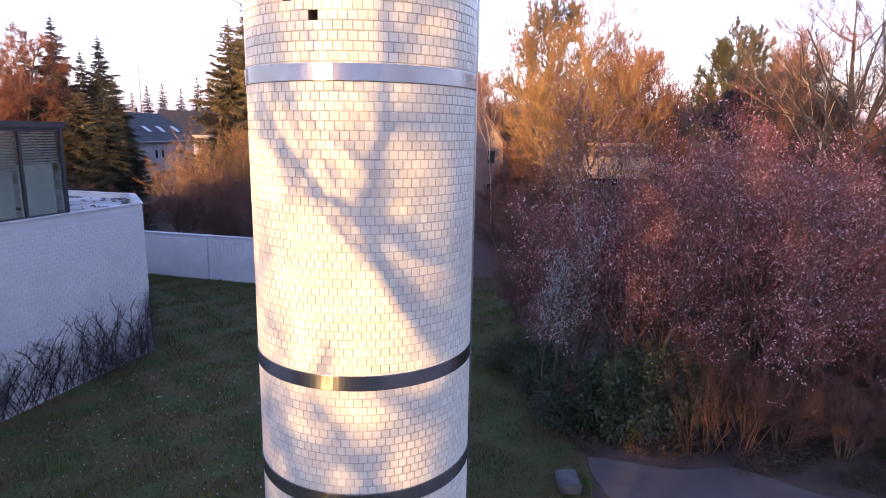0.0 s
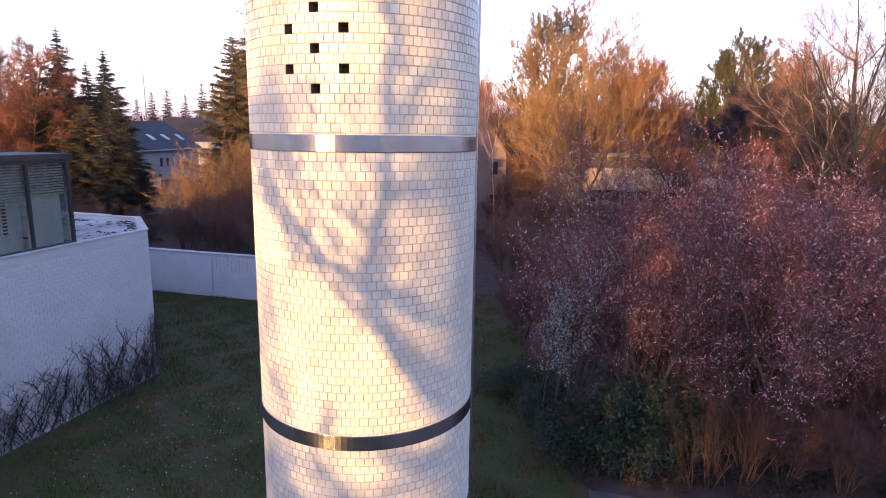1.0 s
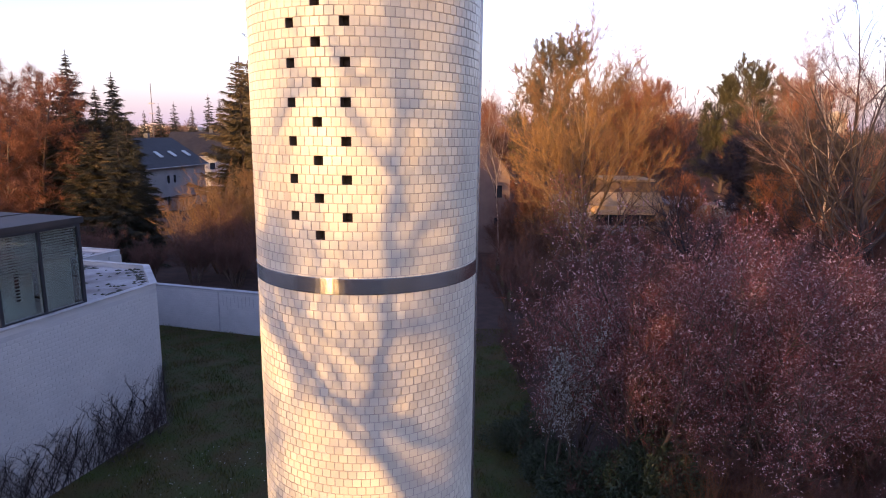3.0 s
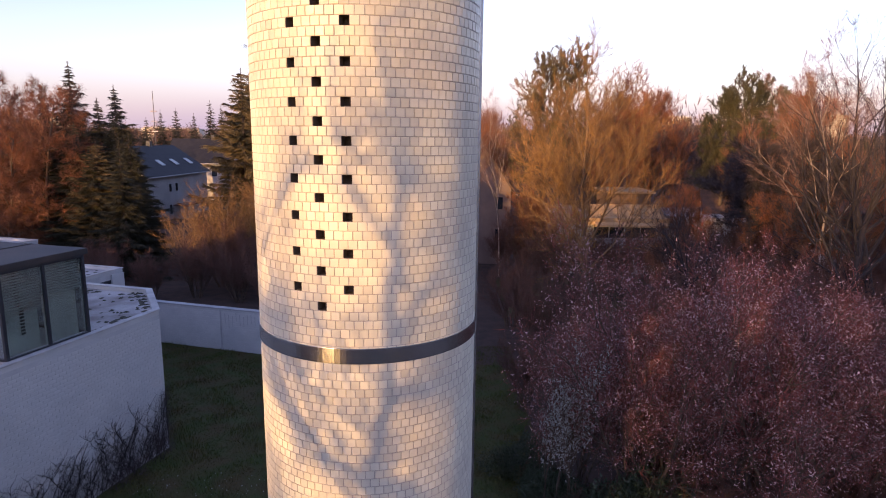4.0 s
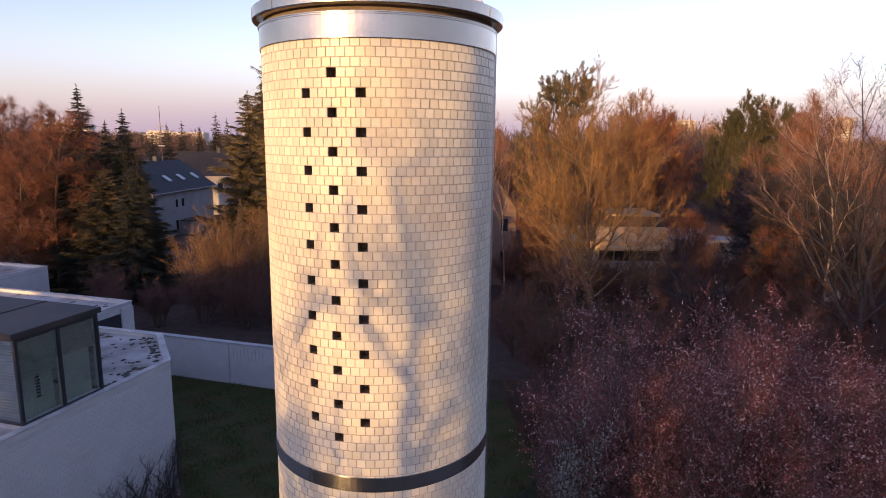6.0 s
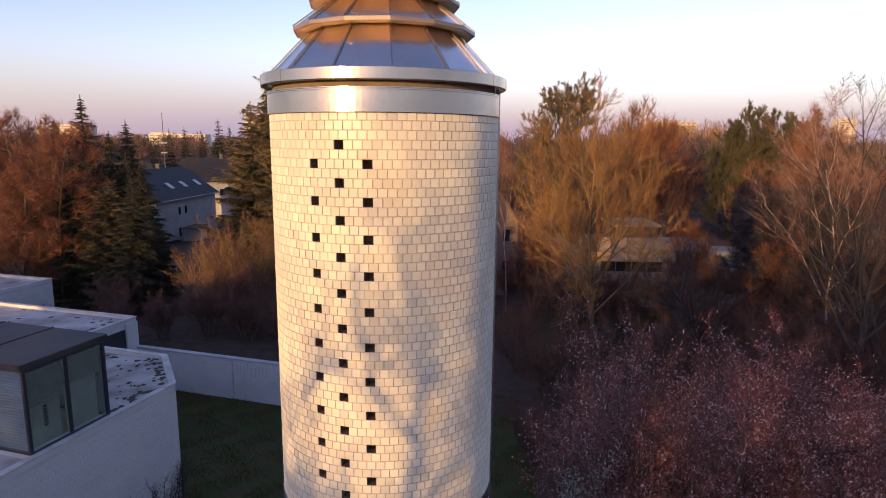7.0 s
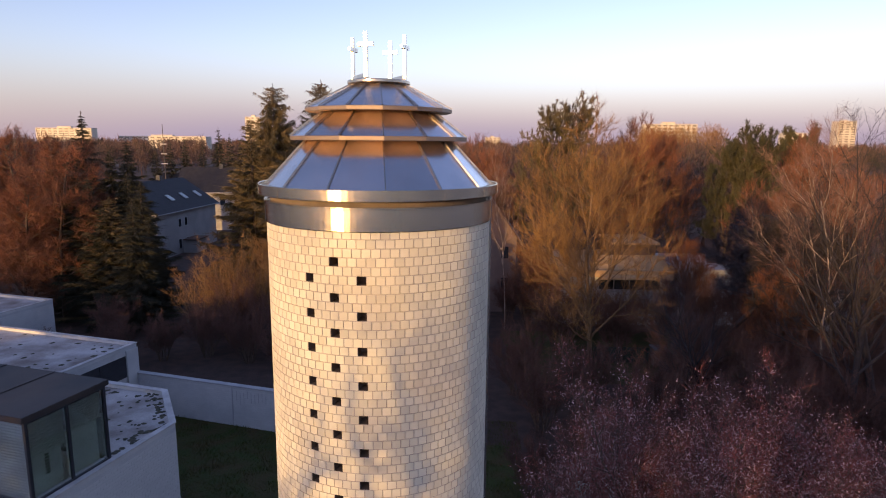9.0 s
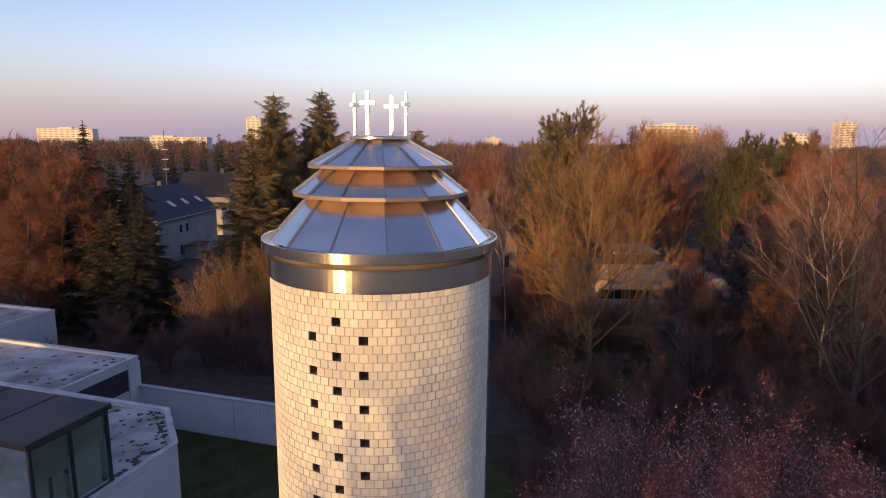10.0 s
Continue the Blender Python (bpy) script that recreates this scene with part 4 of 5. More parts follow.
def conifer(name, label, seed, height, spread, needles, sprays=9000, low=0.06, droop=0.25, gap=0.32, flat=1.0, spray=0.42, power=0.85, spray_w=0.28, hang=0.35, ragged=(0.72, 1.12), whorl=(4, 3)):
    """An evergreen of whorled branches hung with sprays of needles, narrowing to a leading shoot."""
    rng = random.Random(seed)
    g = np.random.default_rng(seed)
    ob = thing(name, label, "conifer")
    Shape().tube([(0, 0, -0.1), (0.05, 0, height * 0.5), (0, 0, height)], [height * 0.014, height * 0.009, 0.015], 7).done("trunk", BARK, ob, smooth=True)
    br = Shape()
    seg_a, seg_b, thick = [], [], []
    z = height * low
    while z < height * 0.975:
        k = 1 - z / height
        r = spread * (k ** power) * rng.uniform(*ragged) + 0.06
        n = max(3, int(whorl[0] + whorl[1] * k))
        t0 = rng.uniform(0, 6.283)
        for i in range(n):
            a = t0 + 6.283 * i / n + rng.uniform(-0.35, 0.35)
            l = r * rng.choice((rng.uniform(0.5, 0.95), rng.uniform(0.75, 1.25)))
            o = Vector((0, 0, min(height * 0.99, z + rng.uniform(-1, 1) * min(0.5 * gap, 0.35 * k * height * 0.1 + 0.03))))
            mid = o + Vector((math.cos(a) * l * 0.55, math.sin(a) * l * 0.55, -l * droop * 0.62))
            end = o + Vector((math.cos(a) * l, math.sin(a) * l, -l * (droop + rng.uniform(-0.10, 0.10)) + 0.16 * l))
            br.tube([o, mid, end], [0.02 + 0.03 * k, 0.015 + 0.012 * k, 0.006], 3)
            seg_a += [tuple(o.lerp(mid, 0.15)), tuple(mid)]
            seg_b += [tuple(mid), tuple(end)]
            thick += [min(1.0, 0.22 + 2.4 * k)] * 2
        z += gap * rng.uniform(0.7, 1.3) * (0.5 + 0.75 * k)
    for i in range(8):
        seg_a.append((0, 0, height * (0.90 + 0.012 * i)))
        seg_b.append((0, 0, height * (0.912 + 0.012 * i)))
        thick.append(0.24)
    br.done("bough", BARK, ob)["kind"] = "stuff"
    a, b, thick = np.array(seg_a), np.array(seg_b), np.array(thick)
    ln = (np.linalg.norm(b - a, axis=1) + 0.12) * (0.35 + 0.65 * thick)
    pick = g.choice(len(a), sprays, p=ln / ln.sum())
    t = g.random((sprays, 1))
    c = a[pick] * (1 - t) + b[pick] * t
    d = (b - a)[pick]
    d /= np.linalg.norm(d, axis=1)[:, None] + 1e-9
    d = d * 0.75 + g.normal(0, 0.5, (sprays, 3)) * np.array((1, 1, 0.45 * flat)) + np.array((0, 0, -hang * flat))
    Shape().blades(c, c + d * g.uniform(0.35, 1.1, (sprays, 1)) * spray * thick[pick][:, None], spray * spray_w * (0.5 + 0.5 * thick[pick]), g).done("crown", needles, ob)
    return ob


def leafy(name, label, seed, blobs, leaves, size, mat, category="shrub", bark=BARK, stems=5, shell=0.55, wide=0.7):
    """An evergreen of many small leaves gathered in clumps (x, y, z, rx, ry, rz) above its stems."""
    rng = random.Random(seed)
    g = np.random.default_rng(seed)
    ob = thing(name, label, category)
    for i in range(stems):
        st = Shape()
        bx, by, bz, rx, ry, rz = blobs[i % len(blobs)]
        e = (bx + rng.uniform(-0.3, 0.3) * rx, by + rng.uniform(-0.3, 0.3) * ry, bz)
        st.tube([(rng.uniform(-0.15, 0.15), rng.uniform(-0.15, 0.15), -0.1), (e[0] * 0.4, e[1] * 0.4, bz * 0.55), e], [0.05 + 0.012 * bz, 0.04 + 0.008 * bz, 0.02], 6).done("stem", bark, ob)
    vol = np.array([b[3] * b[4] + b[4] * b[5] for b in blobs])
    pick = g.choice(len(blobs), leaves, p=vol / vol.sum())
    bl = np.array(blobs)[pick]
    u = g.normal(size=(leaves, 3))
    u /= np.linalg.norm(u, axis=1)[:, None]
    lump = 1 + 0.22 * np.sin(u[:, :1] * 7 + bl[:, :1]) * np.cos(u[:, 1:2] * 6 + bl[:, 1:2] * 3) + 0.12 * np.sin(u[:, 2:] * 11)
    c = bl[:, :3] + u * bl[:, 3:] * (shell + (1 - shell) * g.random((leaves, 1)) ** 0.5) * lump
    c[:, 2] = np.maximum(c[:, 2], 0.03)
    d = u * 0.7 + g.normal(0, 0.7, (leaves, 3))
    Shape().blades(c, c + d * size, size * wide, g).done("foliage", mat, ob)
    return ob


def scaled(x, y, yaw, s=1.0, sz=None):
    return Matrix.Translation((x, y, 0)) @ Matrix.Rotation(radians(yaw), 4, "Z") @ Matrix.Diagonal((s, s, sz or s, 1))


def plant(ob, places):
    """Sets the thing at the first place and copies it to the others."""
    if len(places) > 1:
        ob["group"] = ob.name.replace("_", " ") + "s in the garden and woods"
    for p in places[1:]:
        copy_thing(ob, scaled(*p))
    ob.matrix_basis = scaled(*places[0])


# conifers
# the two at x -2.8 and -1.4 are added, unseen, to shade the gable house
plant(conifer("spruce", "tall dark green spruce at the edge of the woods", 11, 19.3, 4.6, NEEDLE, 56000, power=0.86, gap=0.46, spray=0.75, spray_w=0.10, droop=0.34, hang=0.55, ragged=(0.6, 1.15)),
      [(-39, 63, 0), (-35.2, 61, 70, 0.86, 0.81), (-31.5, 57.5, 140, 0.9, 0.86), (-28.6, 54, 200, 0.8, 0.66), (-44, 66, 20, 0.9, 0.88), (-27.6, 50.5, 300, 0.72, 0.6), (-56, 70, 90, 1.05), (-2.8, 48, 160, 0.7, 0.70), (-1.4, 50, 210, 0.55, 0.66),
       (-30.6, 55.5, 33, 0.8, 0.70), (-33.4, 54, 250, 0.85, 0.68), (-35.6, 56, 15, 0.85, 0.72), (-31.4, 52.5, 95, 0.75, 0.56), (-37.5, 58, 190, 0.8, 0.62)])
plant(conifer("spruce", "broad dark spruce with hanging sprays", 12, 22.6, 5.0, NEEDLE_WARM, 84000, droop=0.02, spray=0.95, power=0.50, gap=0.30, spray_w=0.07, hang=1.1, ragged=(0.55, 1.2)),
      [(-20.2, 67, 0, 1.0), (-15.6, 70, 120, 1.0, 1.03), (-17.8, 72, 60, 0.85), (-5.5, 80, 200, 0.85), (-24, 86, 250, 0.84)])
plant(conifer("fir", "olive green conifer with layered branches", 13, 18.6, 5.4, NEEDLE_WARM, 56000, droop=0.12, gap=0.5, power=0.66, spray=0.7, spray_w=0.14, hang=0.5, ragged=(0.5, 1.2)), [(-20.7, 60.8, 0), (-22.8, 67, 90, 0.86, 0.84), (-31.0, 53, 180, 0.78, 0.62)])
plant(conifer("far_conifer", "dark pointed conifer in the distance", 14, 17.4, 3.4, NEEDLE, 4500, spray=0.7, gap=0.5),
      [(-55, 122, 0, 1.0), (-59, 124, 40, 0.98), (-51, 121, 80, 0.94), (-63, 126, 120, 0.9), (-52, 132, 160, 1.12), (-46, 128, 200, 0.95), (-44, 117, 30, 1.02), (3, 110, 10, 0.9), (60, 110, 60, 0.95)])
bare_tree("cedar", "dark cedar with flat spreading branches above bare trees", 35, 21.5, 0.26, BARK, CEDARLEAF, kids=(30, 8, 4), angle=(58, 46, 40), ratio=(0.36, 0.46, 0.5), first=0.36, up=0.10, bend=0.10, twigs=76000, twig_len=0.46, twig_w=0.036, spread=0.8, twig_up=0.05, category="conifer").matrix_basis = scaled(8.8, 60, 40, 0.82, 1.0)
plant(bare_tree("pine", "olive green round-topped pine above the woods", 18, 19.6, 0.24, BARK, PINE, kids=(34, 8, 5), angle=(58, 44, 42), ratio=(0.27, 0.50, 0.5), first=0.40, up=0.22, bend=0.08, twigs=110000, twig_len=0.40, twig_w=0.026, spread=0.9, twig_up=0.35, category="pine"),
      [(25.6, 58.7, 0, 1.0, 0.95), (41, 75, 130, 1.0, 0.98)])
bare_tree("ivy_tree", "dark leafless tree with a dense violet-brown crown", 17, 13.4, 0.20, BARK_DARK, TWIG_BLACK, kids=(20, 8, 6), angle=(58, 44, 44), ratio=(0.34, 0.55, 0.5), first=0.56, up=0.05, twigs=44000, twig_len=0.6, twig_w=0.018).matrix_basis = scaled(17.2, 42.0, 0, 1.5, 0.97)

# bare trees
plant(bare_tree("linden", "large leafless tree with fine ochre twigs", 21, 16.6, 0.20, BARK_OCHRE, TWIG_OCHRE, kids=(26, 9, 6), angle=(47, 36, 38), ratio=(0.56, 0.50, 0.5), first=0.14, up=0.13, bend=0.09, twigs=60000, twig_len=0.65, twig_w=0.013, spread=0.6, twig_up=0.35),
      [(9.6, 42, 0, 0.95), (-15.8, 51.5, 60, 0.48)])
plant(bare_tree("larch", "leafless rust-brown larch with dense fine twigs", 22, 17.0, 0.20, BARK, TWIG_RUST, kids=(34, 7, 4), angle=(66, 42, 42), ratio=(0.30, 0.48, 0.5), first=0.10, up=0.05, bend=0.06, twigs=62000, twig_len=0.75, twig_w=0.014, spread=0.7, twig_up=0.1),
      [(-36, 53, 0, 1.02), (-41, 56.5, 100, 1.06), (-46.5, 58, 200, 1.02), (-51, 63, 250, 1.04), (-38.5, 51.5, 300, 0.8), (-34, 57, 30, 0.7)])
plant(bare_tree("woodland_tree", "leafless rust-brown woodland tree", 23, 15.6, 0.22, BARK, TWIG_RUST, kids=(16, 7, 6), angle=(38, 34, 38), ratio=(0.52, 0.52, 0.5), first=0.2, up=0.13, bend=0.08, twigs=34000, twig_len=0.85, twig_w=0.017, spread=0.55, twig_up=0.35),
      [(30.5, 60, 0, 1.02), (24.2, 50, 60, 0.74), (37, 58, 120, 0.68), (28, 43, 180, 0.60), (33, 46, 240, 0.52), (40, 68, 300, 0.75), (15.5, 66, 20, 1.04), (20.5, 66, 80, 1.08), (46, 60, 140, 0.66), (-12, 62, 33, 0.7), (3.2, 72, 99, 0.95), (20.8, 36, 210, 0.56), (26.5, 37.5, 310, 0.50), (31, 36, 20, 0.46), (20.5, 52, 111, 0.5), (7.6, 54, 222, 0.46), (36, 40, 70, 0.46), (8.0, 49.5, 200, 0.45)])
plant(bare_tree("birch", "white-barked birch with a haze of thin twigs", 24, 19.0, 0.085, BIRCHBARK, TWIG_BIRCH, kids=(10, 6, 5), angle=(27, 32, 38), ratio=(0.46, 0.50, 0.5), first=0.46, up=0.16, bend=0.10, lean=0.10, twigs=18000, twig_len=0.8, twig_w=0.007, twig_up=-0.15, spread=0.6),
      [(19.9, 31, 150, 1.0, 0.84), (24.9, 34.5, 20, 1.0, 0.92), (4.3, 52.5, 250, 0.74)])
plant(bare_tree("tall_tree", "tall dark leafless tree with open branching", 25, 16.0, 0.23, BARK_BLACK, TWIG_BLACK, kids=(13, 7, 5), angle=(38, 38, 40), ratio=(0.54, 0.55, 0.5), first=0.24, up=0.14, bend=0.09, twigs=7000, twig_len=0.7, twig_w=0.011, spread=0.55),
      [(16.9, 24, 0, 1.05), (20.0, 27, 110, 1.08), (14.4, 33, 220, 0.58), (17.8, 26.4, 70, 0.95)])
THICKET_BY_THE_HOUSE = [(-19, 44, 0, 0.75), (-22, 43, 40, 0.6), (-15.5, 43, 80, 0.72), (-12, 41, 120, 0.7), (-25, 42, 160, 0.6), (-17.5, 47, 200, 0.95), (-13.5, 46, 240, 0.9), (-28, 40, 280, 0.55), (-9, 42, 10, 0.72), (-28, 47, 77, 0.65)]
THICKET_UNDER_THE_TREES = [(8, 35.5, 70, 0.8), (4, 38, 150, 0.8), (14.5, 35, 190, 0.95), (17, 40, 270, 0.95), (21, 40, 310, 1.0), (19, 35, 333, 1.0), (25, 44, 5, 1.05), (8, 46, 15, 0.95), (11, 49.5, 35, 0.8), (14, 50.5, 95, 0.72), (17, 50, 155, 0.8), (20.5, 50.5, 215, 0.95), (6.5, 52, 275, 1.0), (23, 47, 310, 1.1), (4.8, 55.6, 25, 0.62), (6.8, 56.4, 225, 0.6), (12.6, 45.5, 65, 0.8)]
THICKET_BY_THE_DRIVEWAY = [(5, 33, 30, 0.75), (11.5, 33, 110, 0.85), (12, 29, 230, 0.9), (9.5, 25, 20, 0.8), (13, 23.5, 60, 0.95), (16.5, 27, 100, 1.0), (6.4, 27, 140, 0.7), (3.6, 26.5, 180, 0.5), (15.6, 27.5, 12, 1.05), (18.2, 26.2, 52, 1.0), (20.4, 29.5, 92, 1.15), (22.6, 31.5, 132, 1.2), (17.6, 30.0, 172, 1.1), (14.6, 24.8, 212, 0.9), (9.2, 14.9, 252, 0.40), (10.6, 14.5, 292, 0.38), (12.0, 14.4, 332, 0.42), (13.4, 14.2, 22, 0.42), (8.6, 15.8, 62, 0.45), (4.4, 16.2, 102, 0.35)]
THICKET_BY_THE_DRIVEWAY_BEYOND = [(6.4, 16.4, 142, 0.42), (7.6, 17.4, 182, 0.5), (10.8, 17.0, 222, 0.5), (12.8, 16.4, 262, 0.5), (14.6, 15.4, 302, 0.5)]
plant(bare_tree("thicket_shrub", "dense leafless brown shrub under the trees", 26, 6, 0.06, BARK, TWIG_BROWN, kids=(7, 5), angle=(35, 40), ratio=(0.55, 0.55), stems=9, first=0.15, bend=0.09, up=0.12, twigs=20000, twig_len=0.6, twig_w=0.012, category="shrub"),
      THICKET_BY_THE_HOUSE + THICKET_UNDER_THE_TREES + THICKET_BY_THE_DRIVEWAY + THICKET_BY_THE_DRIVEWAY_BEYOND)
plant(bare_tree("ochre_shrub", "tall leafless shrub with upright ochre stems", 27, 8.2, 0.07, BARK_OCHRE, TWIG_OCHRE, kids=(8, 5), angle=(28, 34), ratio=(0.5, 0.5), stems=9, first=0.2, up=0.12, twigs=4500, twig_len=0.6, twig_w=0.016, category="shrub"),
      [(-17.2, 49, 0, 1.12), (-19.8, 50.5, 90, 1.05), (-14.6, 48.5, 200, 0.92), (-21.6, 49.5, 20, 0.85), (-18.4, 47.5, 140, 0.8)])

plant(bare_tree("wall_shrub", "dark leafless shrub at the foot of the white wall", 29, 2.5, 0.022, BARK_DARK, TWIG_DARK, kids=(7, 5), angle=(38, 42), ratio=(0.5, 0.5), stems=10, first=0.15, up=0.02, bend=0.16, twigs=3500, twig_len=0.26, twig_w=0.010, category="shrub"), CREEPER_FOOT)

# plum thicket on the near side
plant(bare_tree("plum_tree", "leafless plum thicket with reddish twigs and pale pink buds", 31, 9.6, 0.075, BARK, TWIG_PLUM, kids=(10, 7, 4), angle=(34, 38, 42), ratio=(0.5, 0.52, 0.5), stems=8, first=0.14, up=0.08, bend=0.13,
                twigs=20000, twig_len=0.45, twig_w=0.010, category="tree", buds=(BUD, 10500, 0.036)),
      [(6.3, 17.6, 0, 0.92, 1.08), (9.3, 16.6, 75, 0.95, 1.0), (12.2, 16.4, 150, 0.88, 0.90), (7.6, 20.2, 220, 0.95, 0.74), (10.8, 18.4, 290, 0.95, 0.96), (15.2, 18.6, 40, 0.85, 0.80), (6.8, 22.4, 120, 0.85, 0.66), (4.4, 18.8, 200, 0.5, 0.74)])
plant(bare_tree("blossom_shrub", "slender shrub covered in small white blossom", 32, 5.6, 0.04, BARK, TWIG_BROWN, kids=(8, 6), angle=(30, 36), ratio=(0.42, 0.5), stems=5, first=0.42, up=0.2, tilts=(0.03, 0.13), twigs=4200, twig_len=0.32, twig_w=0.009, category="shrub", buds=(BUD_WHITE, 4400, 0.040)),
      [(3.45, 17.2, 0, 0.8, 1.1)])
plant(bare_tree("stalk_clump", "clump of upright bare orange stalks", 33, 3.0, 0.013, STRAW, STRAW, kids=(5,), angle=(16,), ratio=(0.6,), stems=15, first=0.25, up=0.2, twigs=900, twig_len=0.5, twig_w=0.009, category="shrub"),
      [(6.9, 14.8, 0, 0.9), (7.9, 14.9, 100, 1.0)])
low = [(0, 0, 0.7, 1.2, 1.0, 0.75), (0.9, 0.4, 0.9, 0.9, 0.9, 0.8), (-0.8, 0.5, 0.6, 0.9, 0.8, 0.6)]
plant(leafy("evergreen_bush", "dense dark green evergreen bush on the lawn edge", 41, low, 15000, 0.058, LEAF, stems=5), [(5.1, 15.7, 0, 1.25, 1.5), (3.9, 16.9, 90, 0.95), (6.0, 16.6, 200, 1.2, 1.4), (3.2, 18.2, 300, 0.8), (2.7, 20.2, 20, 0.8), (12.4, 14.2, 140, 0.6)])
plant(leafy("ground_cover", "low brown leaf litter beside the driveway", 42, [(0, 0, 0.15, 1.3, 0.6, 0.28), (1.2, 0.2, 0.12, 1.0, 0.5, 0.22)], 5000, 0.045, DRYLEAF, stems=3), [(6.0, 15.0, 0), (8.6, 14.3, 20), (3.9, 15.4, 100, 0.8), (11, 13.2, 350)])


def far_woods(name, label, mat, count, seed, near, far, wide, h0, h1, per, size, skip=lambda x, y: False):
    """Distant crowns, too many to count, as one mesh."""
    g = np.random.default_rng(seed)
    s = Shape()
    made = 0
    while made < count:
        y = near * (far / near) ** g.random()
        x = g.uniform(-1, 1) * wide * y
        if skip(x, y):
            continue
        made += 1
        h, r = g.uniform(h0, h1), g.uniform(0.20, 0.30)
        c = g.normal(size=(per, 3))
        c /= np.linalg.norm(c, axis=1)[:, None]
        c *= g.random((per, 1)) ** 0.4
        k = size * (1 + y / 170)
        b = np.array((x, y, h * 0.58)) + c * np.array((h * r, h * r, h * 0.40))
        b[:, 2] = np.maximum(b[:, 2], 0.2)
        d = c * 0.6 + g.normal(0, 0.5, (per, 3)) + np.array((0, 0, 0.55))
        s.blades(b, b + d * k, k * 0.13, g)
        s.blades(np.array([(x, y, 0.0)]), np.array([(x, y, h * 0.9)]), 0.4, g)
    tagged(s.done(name, mat), label, "woods", kind="stuff")


def houses_there(x, y):
    if y < 260 and -0.60 < x / y < -0.24:
        return True
    if x / y > 0.55 and y < 230:
        return True
    return (-62 < x < -30 and 80 < y < 112) or (-4 < x < 8 and 56 < y < 96) or (8 < x < 28 and y < 66) or (abs(x) < 3 and y < 60)


far_woods("far_woods", "rust-brown leafless woods reaching to the horizon", FAR_TWIG, 900, 51, 78, 1100, 0.95, 12, 19, 360, 0.6, houses_there)
far_woods("far_brown_woods", "darker brown leafless woods in the distance", FAR_DUSK, 420, 52, 70, 900, 0.95, 11, 18, 340, 0.6, houses_there)
far_woods("far_conifers", "dark green conifers scattered through distant woods", NEEDLE, 120, 53, 90, 900, 0.95, 12, 18, 320, 0.7, houses_there)

far_woods("low_woods", "low rust-brown leafless woods beyond the gardens", TWIG_RUST, 170, 55, 62, 260, 0.95, 6.5, 9.5, 420, 0.5, lambda x, y: x / y < 0.53)
far_woods("far_tall_woods", "tall leafless trees before the distant flats", TWIG_OCHRE, 70, 54, 560, 780, 0.95, 30, 39, 300, 0.5, lambda x, y: not 0.29 < x / y < 0.42)

# ---- trees towards the sun, behind the camera's way: they cast the branch shadows and the evening shade ----
SIDE = Vector((math.cos(SUN_AZ), math.sin(SUN_AZ), 0))
AWAY = Vector((SUN_DIR.x, SUN_DIR.y, 0)).normalized()


def sunward(u, z, dist):
    """A place dist metres sunward of the tower, whose shadow falls u metres beside the axis at height z."""
    p = Vector((TX, TY, 0)) + SIDE * u + AWAY * dist
    return Vector((p.x, p.y, z + dist * math.tan(SUN_EL)))


rng = random.Random(61)
shade = thing("lawn_tree", "leafless tree with forked limbs standing on the lawn", "tree")
D_TREE = 20.0
foot = sunward(2.6, 0, D_TREE)
trunk = Shape().tube([(foot.x, foot.y, -0.1), sunward(2.3, 3.2, D_TREE), sunward(1.75, 5.2, D_TREE), sunward(1.22, 6.5, D_TREE)], [0.22, 0.17, 0.13, 0.11], 8)
trunk.done("trunk", BARK, shade, smooth=True)
main = [
    ([(1.22, 6.5), (1.12, 7.0), (1.30, 8.2), (1.36, 9.8), (1.44, 11.6), (1.24, 13.4)], 0.105, 0.03),
    ([(1.35, 6.2), (0.55, 7.15), (0.1, 7.52), (-0.2, 8.0), (-0.9, 8.7)], 0.042, 0.02),
    ([(1.12, 7.0), (0.54, 7.34), (0.0, 7.9), (-0.5, 8.6)], 0.07, 0.025),
    ([(1.8, 5.0), (2.1, 5.9), (1.63, 6.5), (1.22, 7.0)], 0.055, 0.04),
    ([(1.2, 7.7), (0.6, 8.1), (0.25, 8.4), (-0.5, 9.0)], 0.042, 0.015),
    ([(-0.2, 8.0), (-1.0, 8.15), (-0.3, 8.42), (0.65, 8.6)], 0.035, 0.02),
    ([(1.32, 8.1), (1.66, 8.52), (2.2, 9.1)], 0.05, 0.02),
    ([(1.36, 9.1), (1.58, 9.64), (1.78, 10.4)], 0.055, 0.025),
    ([(-0.9, 8.7), (-0.9, 9.8), (-0.42, 10.56), (0.05, 11.2), (0.9, 12.0)], 0.036, 0.018),
    ([(1.38, 10.9), (1.53, 11.45), (1.5, 12.2)], 0.05, 0.03),
    ([(1.42, 10.4), (0.9, 11.3), (0.7, 12.6)], 0.035, 0.014),
]
grown = []
for line, r0, r1 in main:
    pts = [sunward(u, z, D_TREE + 0.5 * math.sin(3 * u + z)) for u, z in line]
    rad = [r0 + (r1 - r0) * i / (len(pts) - 1) for i in range(len(pts))]
    Shape().tube(pts, rad, 6).done("limb", BARK, shade)
    for i in range(len(pts) - 1):
        for k in range(5):
            q = pts[i].lerp(pts[i + 1], rng.random())
            d = (pts[i + 1] - pts[i]).normalized() + Vector((rng.gauss(0, 0.6), rng.gauss(0, 0.6), rng.gauss(0.2, 0.5)))
            limbs(rng, q, d, rng.uniform(0.9, 2.4), max(0.02, rad[i] * 0.42), 1, 2, (0, 5), (35, 38), (0.5, 0.5), 0.14, 0.08, 0.3, grown)
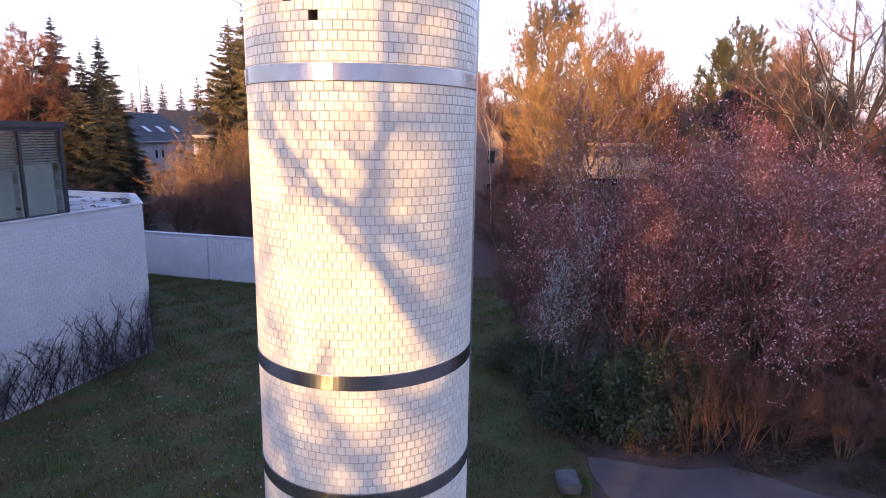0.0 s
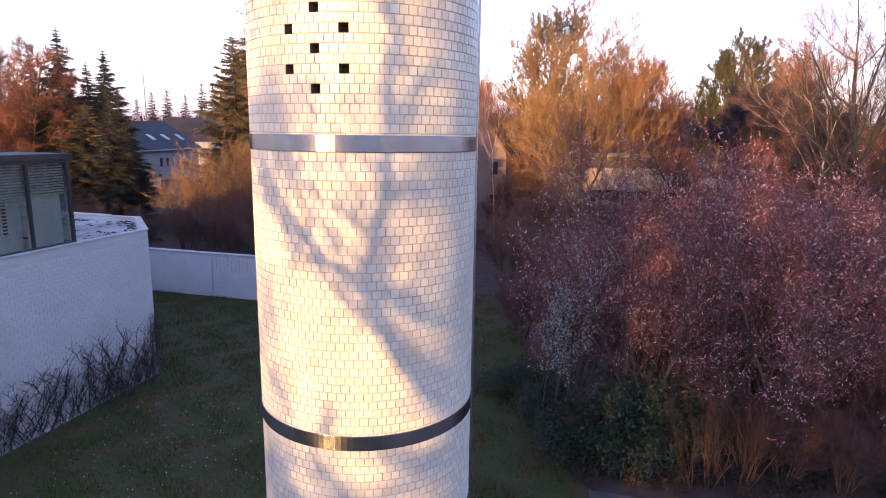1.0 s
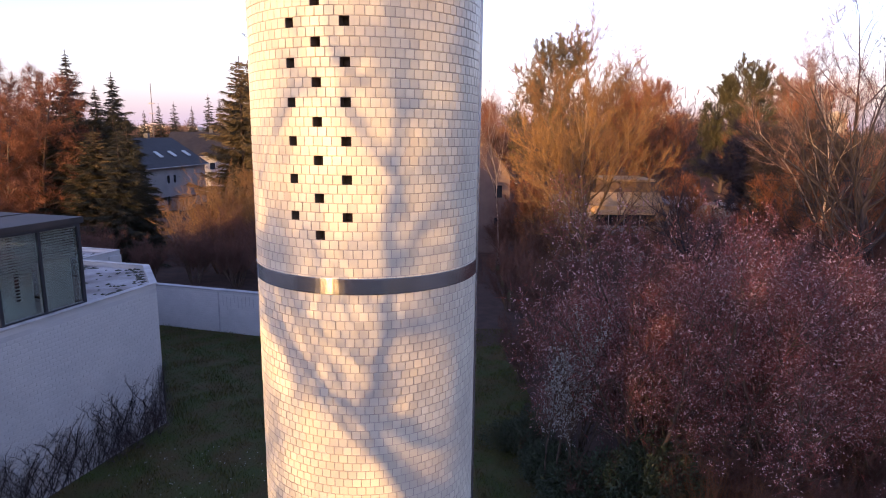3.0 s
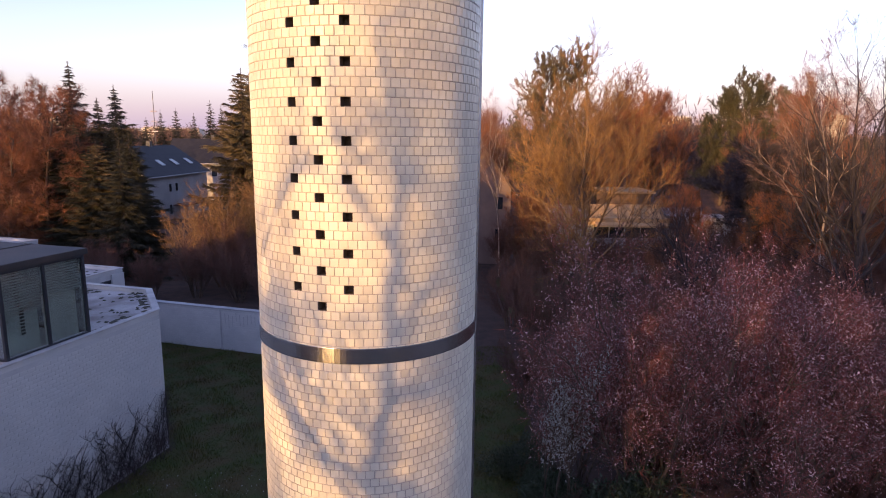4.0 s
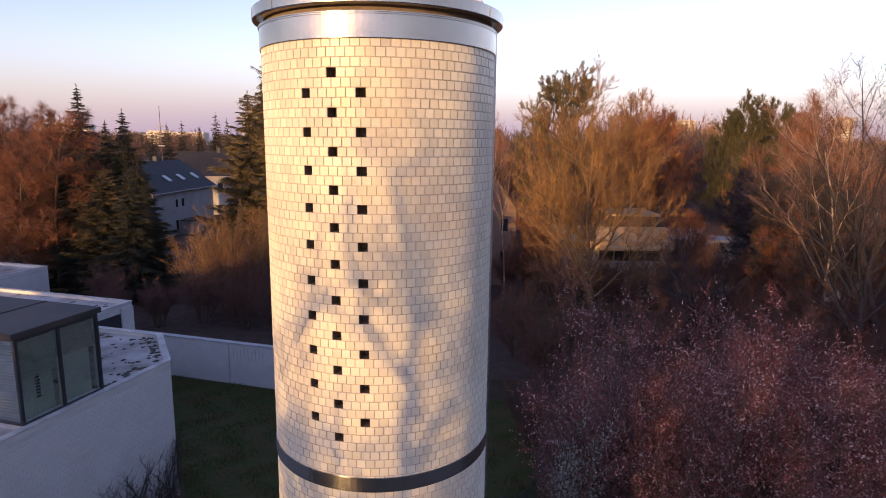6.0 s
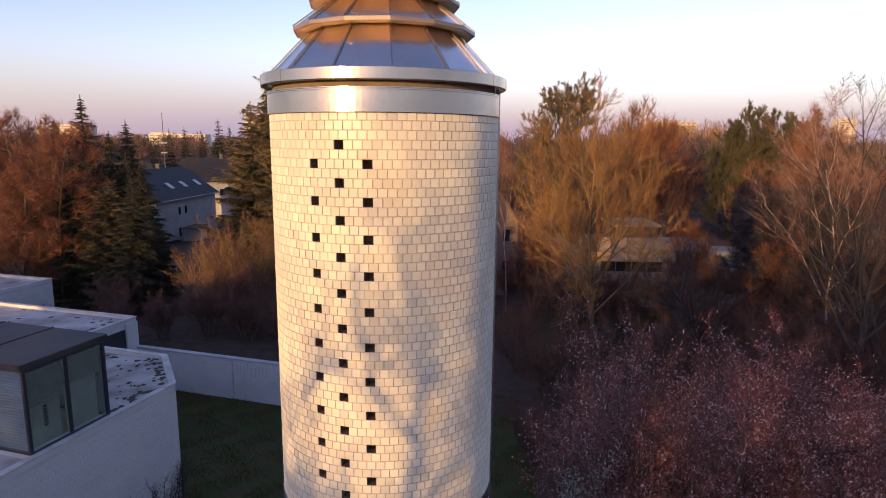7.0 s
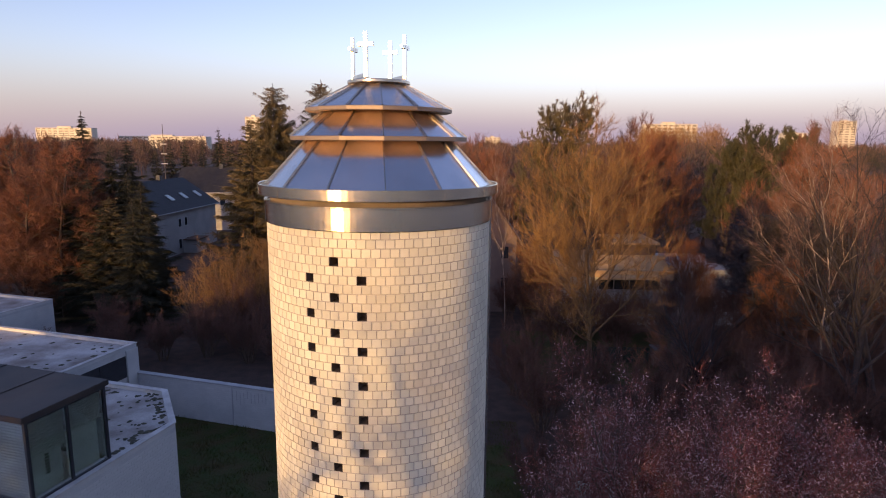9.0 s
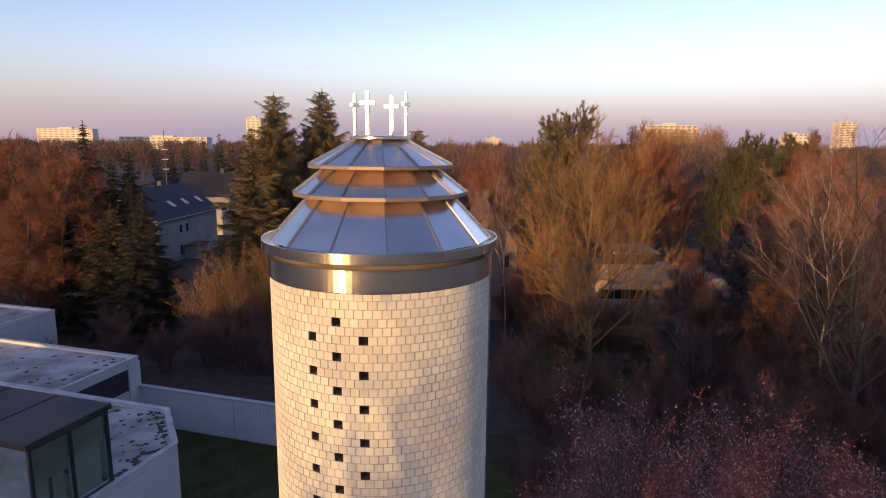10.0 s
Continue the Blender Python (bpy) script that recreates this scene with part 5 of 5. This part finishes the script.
s = Shape()
for level, pts, rad in grown:
    s.tube(pts, rad, 3)
s.done("branchwork", BARK, shade)

second = bare_tree("lawn_tree", "slender leafless tree standing on the lawn", 64, 15.5, 0.11, BARK, TWIG_BROWN, kids=(12, 6, 4), angle=(38, 40, 42), ratio=(0.42, 0.5, 0.5), first=0.35, twigs=6000, twig_len=0.6, twig_w=0.016)
q = sunward(3.3, 0, 29)
second.matrix_basis = scaled(q.x, q.y, 60)
for u, away, yaw, size in ((-2.7, 33, 200, 1.12), (2.15, 31, 320, 1.12)):
    q = sunward(u, 0, away)
    copy_thing(second, scaled(q.x, q.y, yaw, size))
hedge = bare_tree("hedge_tree", "leafless garden tree in a long row", 62, 9.5, 0.12, BARK, TWIG_BROWN, kids=(14, 7, 5), angle=(45, 42, 42), ratio=(0.42, 0.5, 0.5), stems=2, first=0.06, twigs=9000, twig_len=0.7, twig_w=0.03)
spots = []
for i in range(34):
    u = -62 + i * 3.6
    p = Vector((TX, TY, 0)) + SIDE * u + AWAY * (46 + 3 * math.sin(i * 2.1))
    if 1.0 < u < 6.2:
        continue
    tall = 0.72 if -2.8 < u < 2.3 else 1.22 if u < -41 else 1.1 if u < -31 else 1.4 if 2.3 < u < 5.3 else 1.75 if 5.3 < u < 24 else 1.42 if -17 < u < -5 else 1.62 if u < 0 else 1.4
    tall += 0.12 * math.sin(i * 1.7)
    spots.append((p.x, p.y, i * 47 % 360, tall * (0.62 if 0 < u < 12 else 1.0), tall))
plant(hedge, spots)
hedge_low = Shape()
g = np.random.default_rng(63)
n = 70000
u = g.uniform(-75, 75, n)
slot = (u > -2.7) & (u < 1.86)
top = np.where(slot, 10.5, np.where(u < -31, np.where(u < -41, 10.8, 9.6), np.where((u > 1.86) & (u < 5.3), 14.3, np.where((u > -17) & (u < -5), 16.2, np.where(u < 0, 13.5, 15.2))))) * (1 + np.where(slot, 0.02, 0.10) * np.sin(u * 0.7) + np.where(slot, 0.01, 0.06) * np.sin(u * 2.3))
z = g.uniform(0, 1, n) ** 1.25 * top
z = np.where((u > 4.7) & (u < 5.6) & (z > 6.9) & (z < 9.2), z * 0.5, z)
dd = 51 + g.normal(0, 1.2, n)
c = np.array((TX, TY, 0)) + u[:, None] * np.array(SIDE) + dd[:, None] * np.array(AWAY) + z[:, None] * np.array((0, 0, 1))
thin = ~(slot & (g.random(n) > 0.9 * np.clip((10.45 - z) / 2.2, 0, 1)))
hedge_low.blades(c[thin], (c + g.normal(0, 0.5, (n, 3)))[thin], 0.35, g)
tagged(hedge_low.done("tall_hedge", LEAF), "long row of tall evergreen trees", "hedge", kind="stuff")

# ---- grass ----
grass("lawn_grass", 165000, -19, 3.6, 11, 34, 71)
g = np.random.default_rng(72)
n = 520
b = np.stack([g.uniform(-11, -3, n), g.uniform(11, 20, n), np.full(n, 0.09)], 1)
tagged(Shape().blades(b, b + np.array((0.03, 0.0, 0.012)) + g.normal(0, 0.01, (n, 3)), 0.035, g).done("daisies", DAISY), "tiny white daisies in the lawn", "flowers", kind="stuff")

# ---- tower bricks ----
rng = random.Random(81)
W_B, H_B = STEP * TR - 0.010, ROWS_H - 0.010
proto = bpy.data.meshes.new("brick")
proto.from_pydata(brick_verts(W_B, H_B, 0.0, 0.005), [], BRICK_FACES)
proto.materials.append(BRICK_W)
rest = Shape()
for k in range(-1, N_COURSES):
    zc = Z_BASE + (k + 0.5) * ROWS_H
    for i in range(AROUND):
        c = i if i < AROUND / 2 else i - AROUND
        off = 0.0 if k % 2 == K_TOP % 2 else 0.5
        if off == 0.0 and (k, c) in HOLES:
            continue
        az = AZ_HOLE + (c + off) * STEP
        if 68 <= k < 93 and -3 <= c < 9:
            ob = new("brick", proto)
            ob.parent = shaft
            ob.matrix_basis = Matrix.Translation(around(az, TR + rng.uniform(-0.0015, 0.0015), zc) - Vector((TX, TY, 0))) @ Matrix.Rotation(az, 4, "Z")
        else:
            m = Matrix.Translation(around(az, TR + rng.uniform(-0.0015, 0.0015), zc)) @ Matrix.Rotation(az + rng.gauss(0, 0.006), 4, "Z") @ Matrix.Rotation(rng.gauss(0, 0.006), 4, "X")
            rest.add([m @ Vector(q) for q in brick_verts(W_B, H_B, 0.0, 0.005)], BRICK_FACES)
ob = tower_part(rest, "glazed_bricks", BRICK_W, "pale glazed square brick ends in running bond", parent=shaft)
ob["kind"] = "stuff"
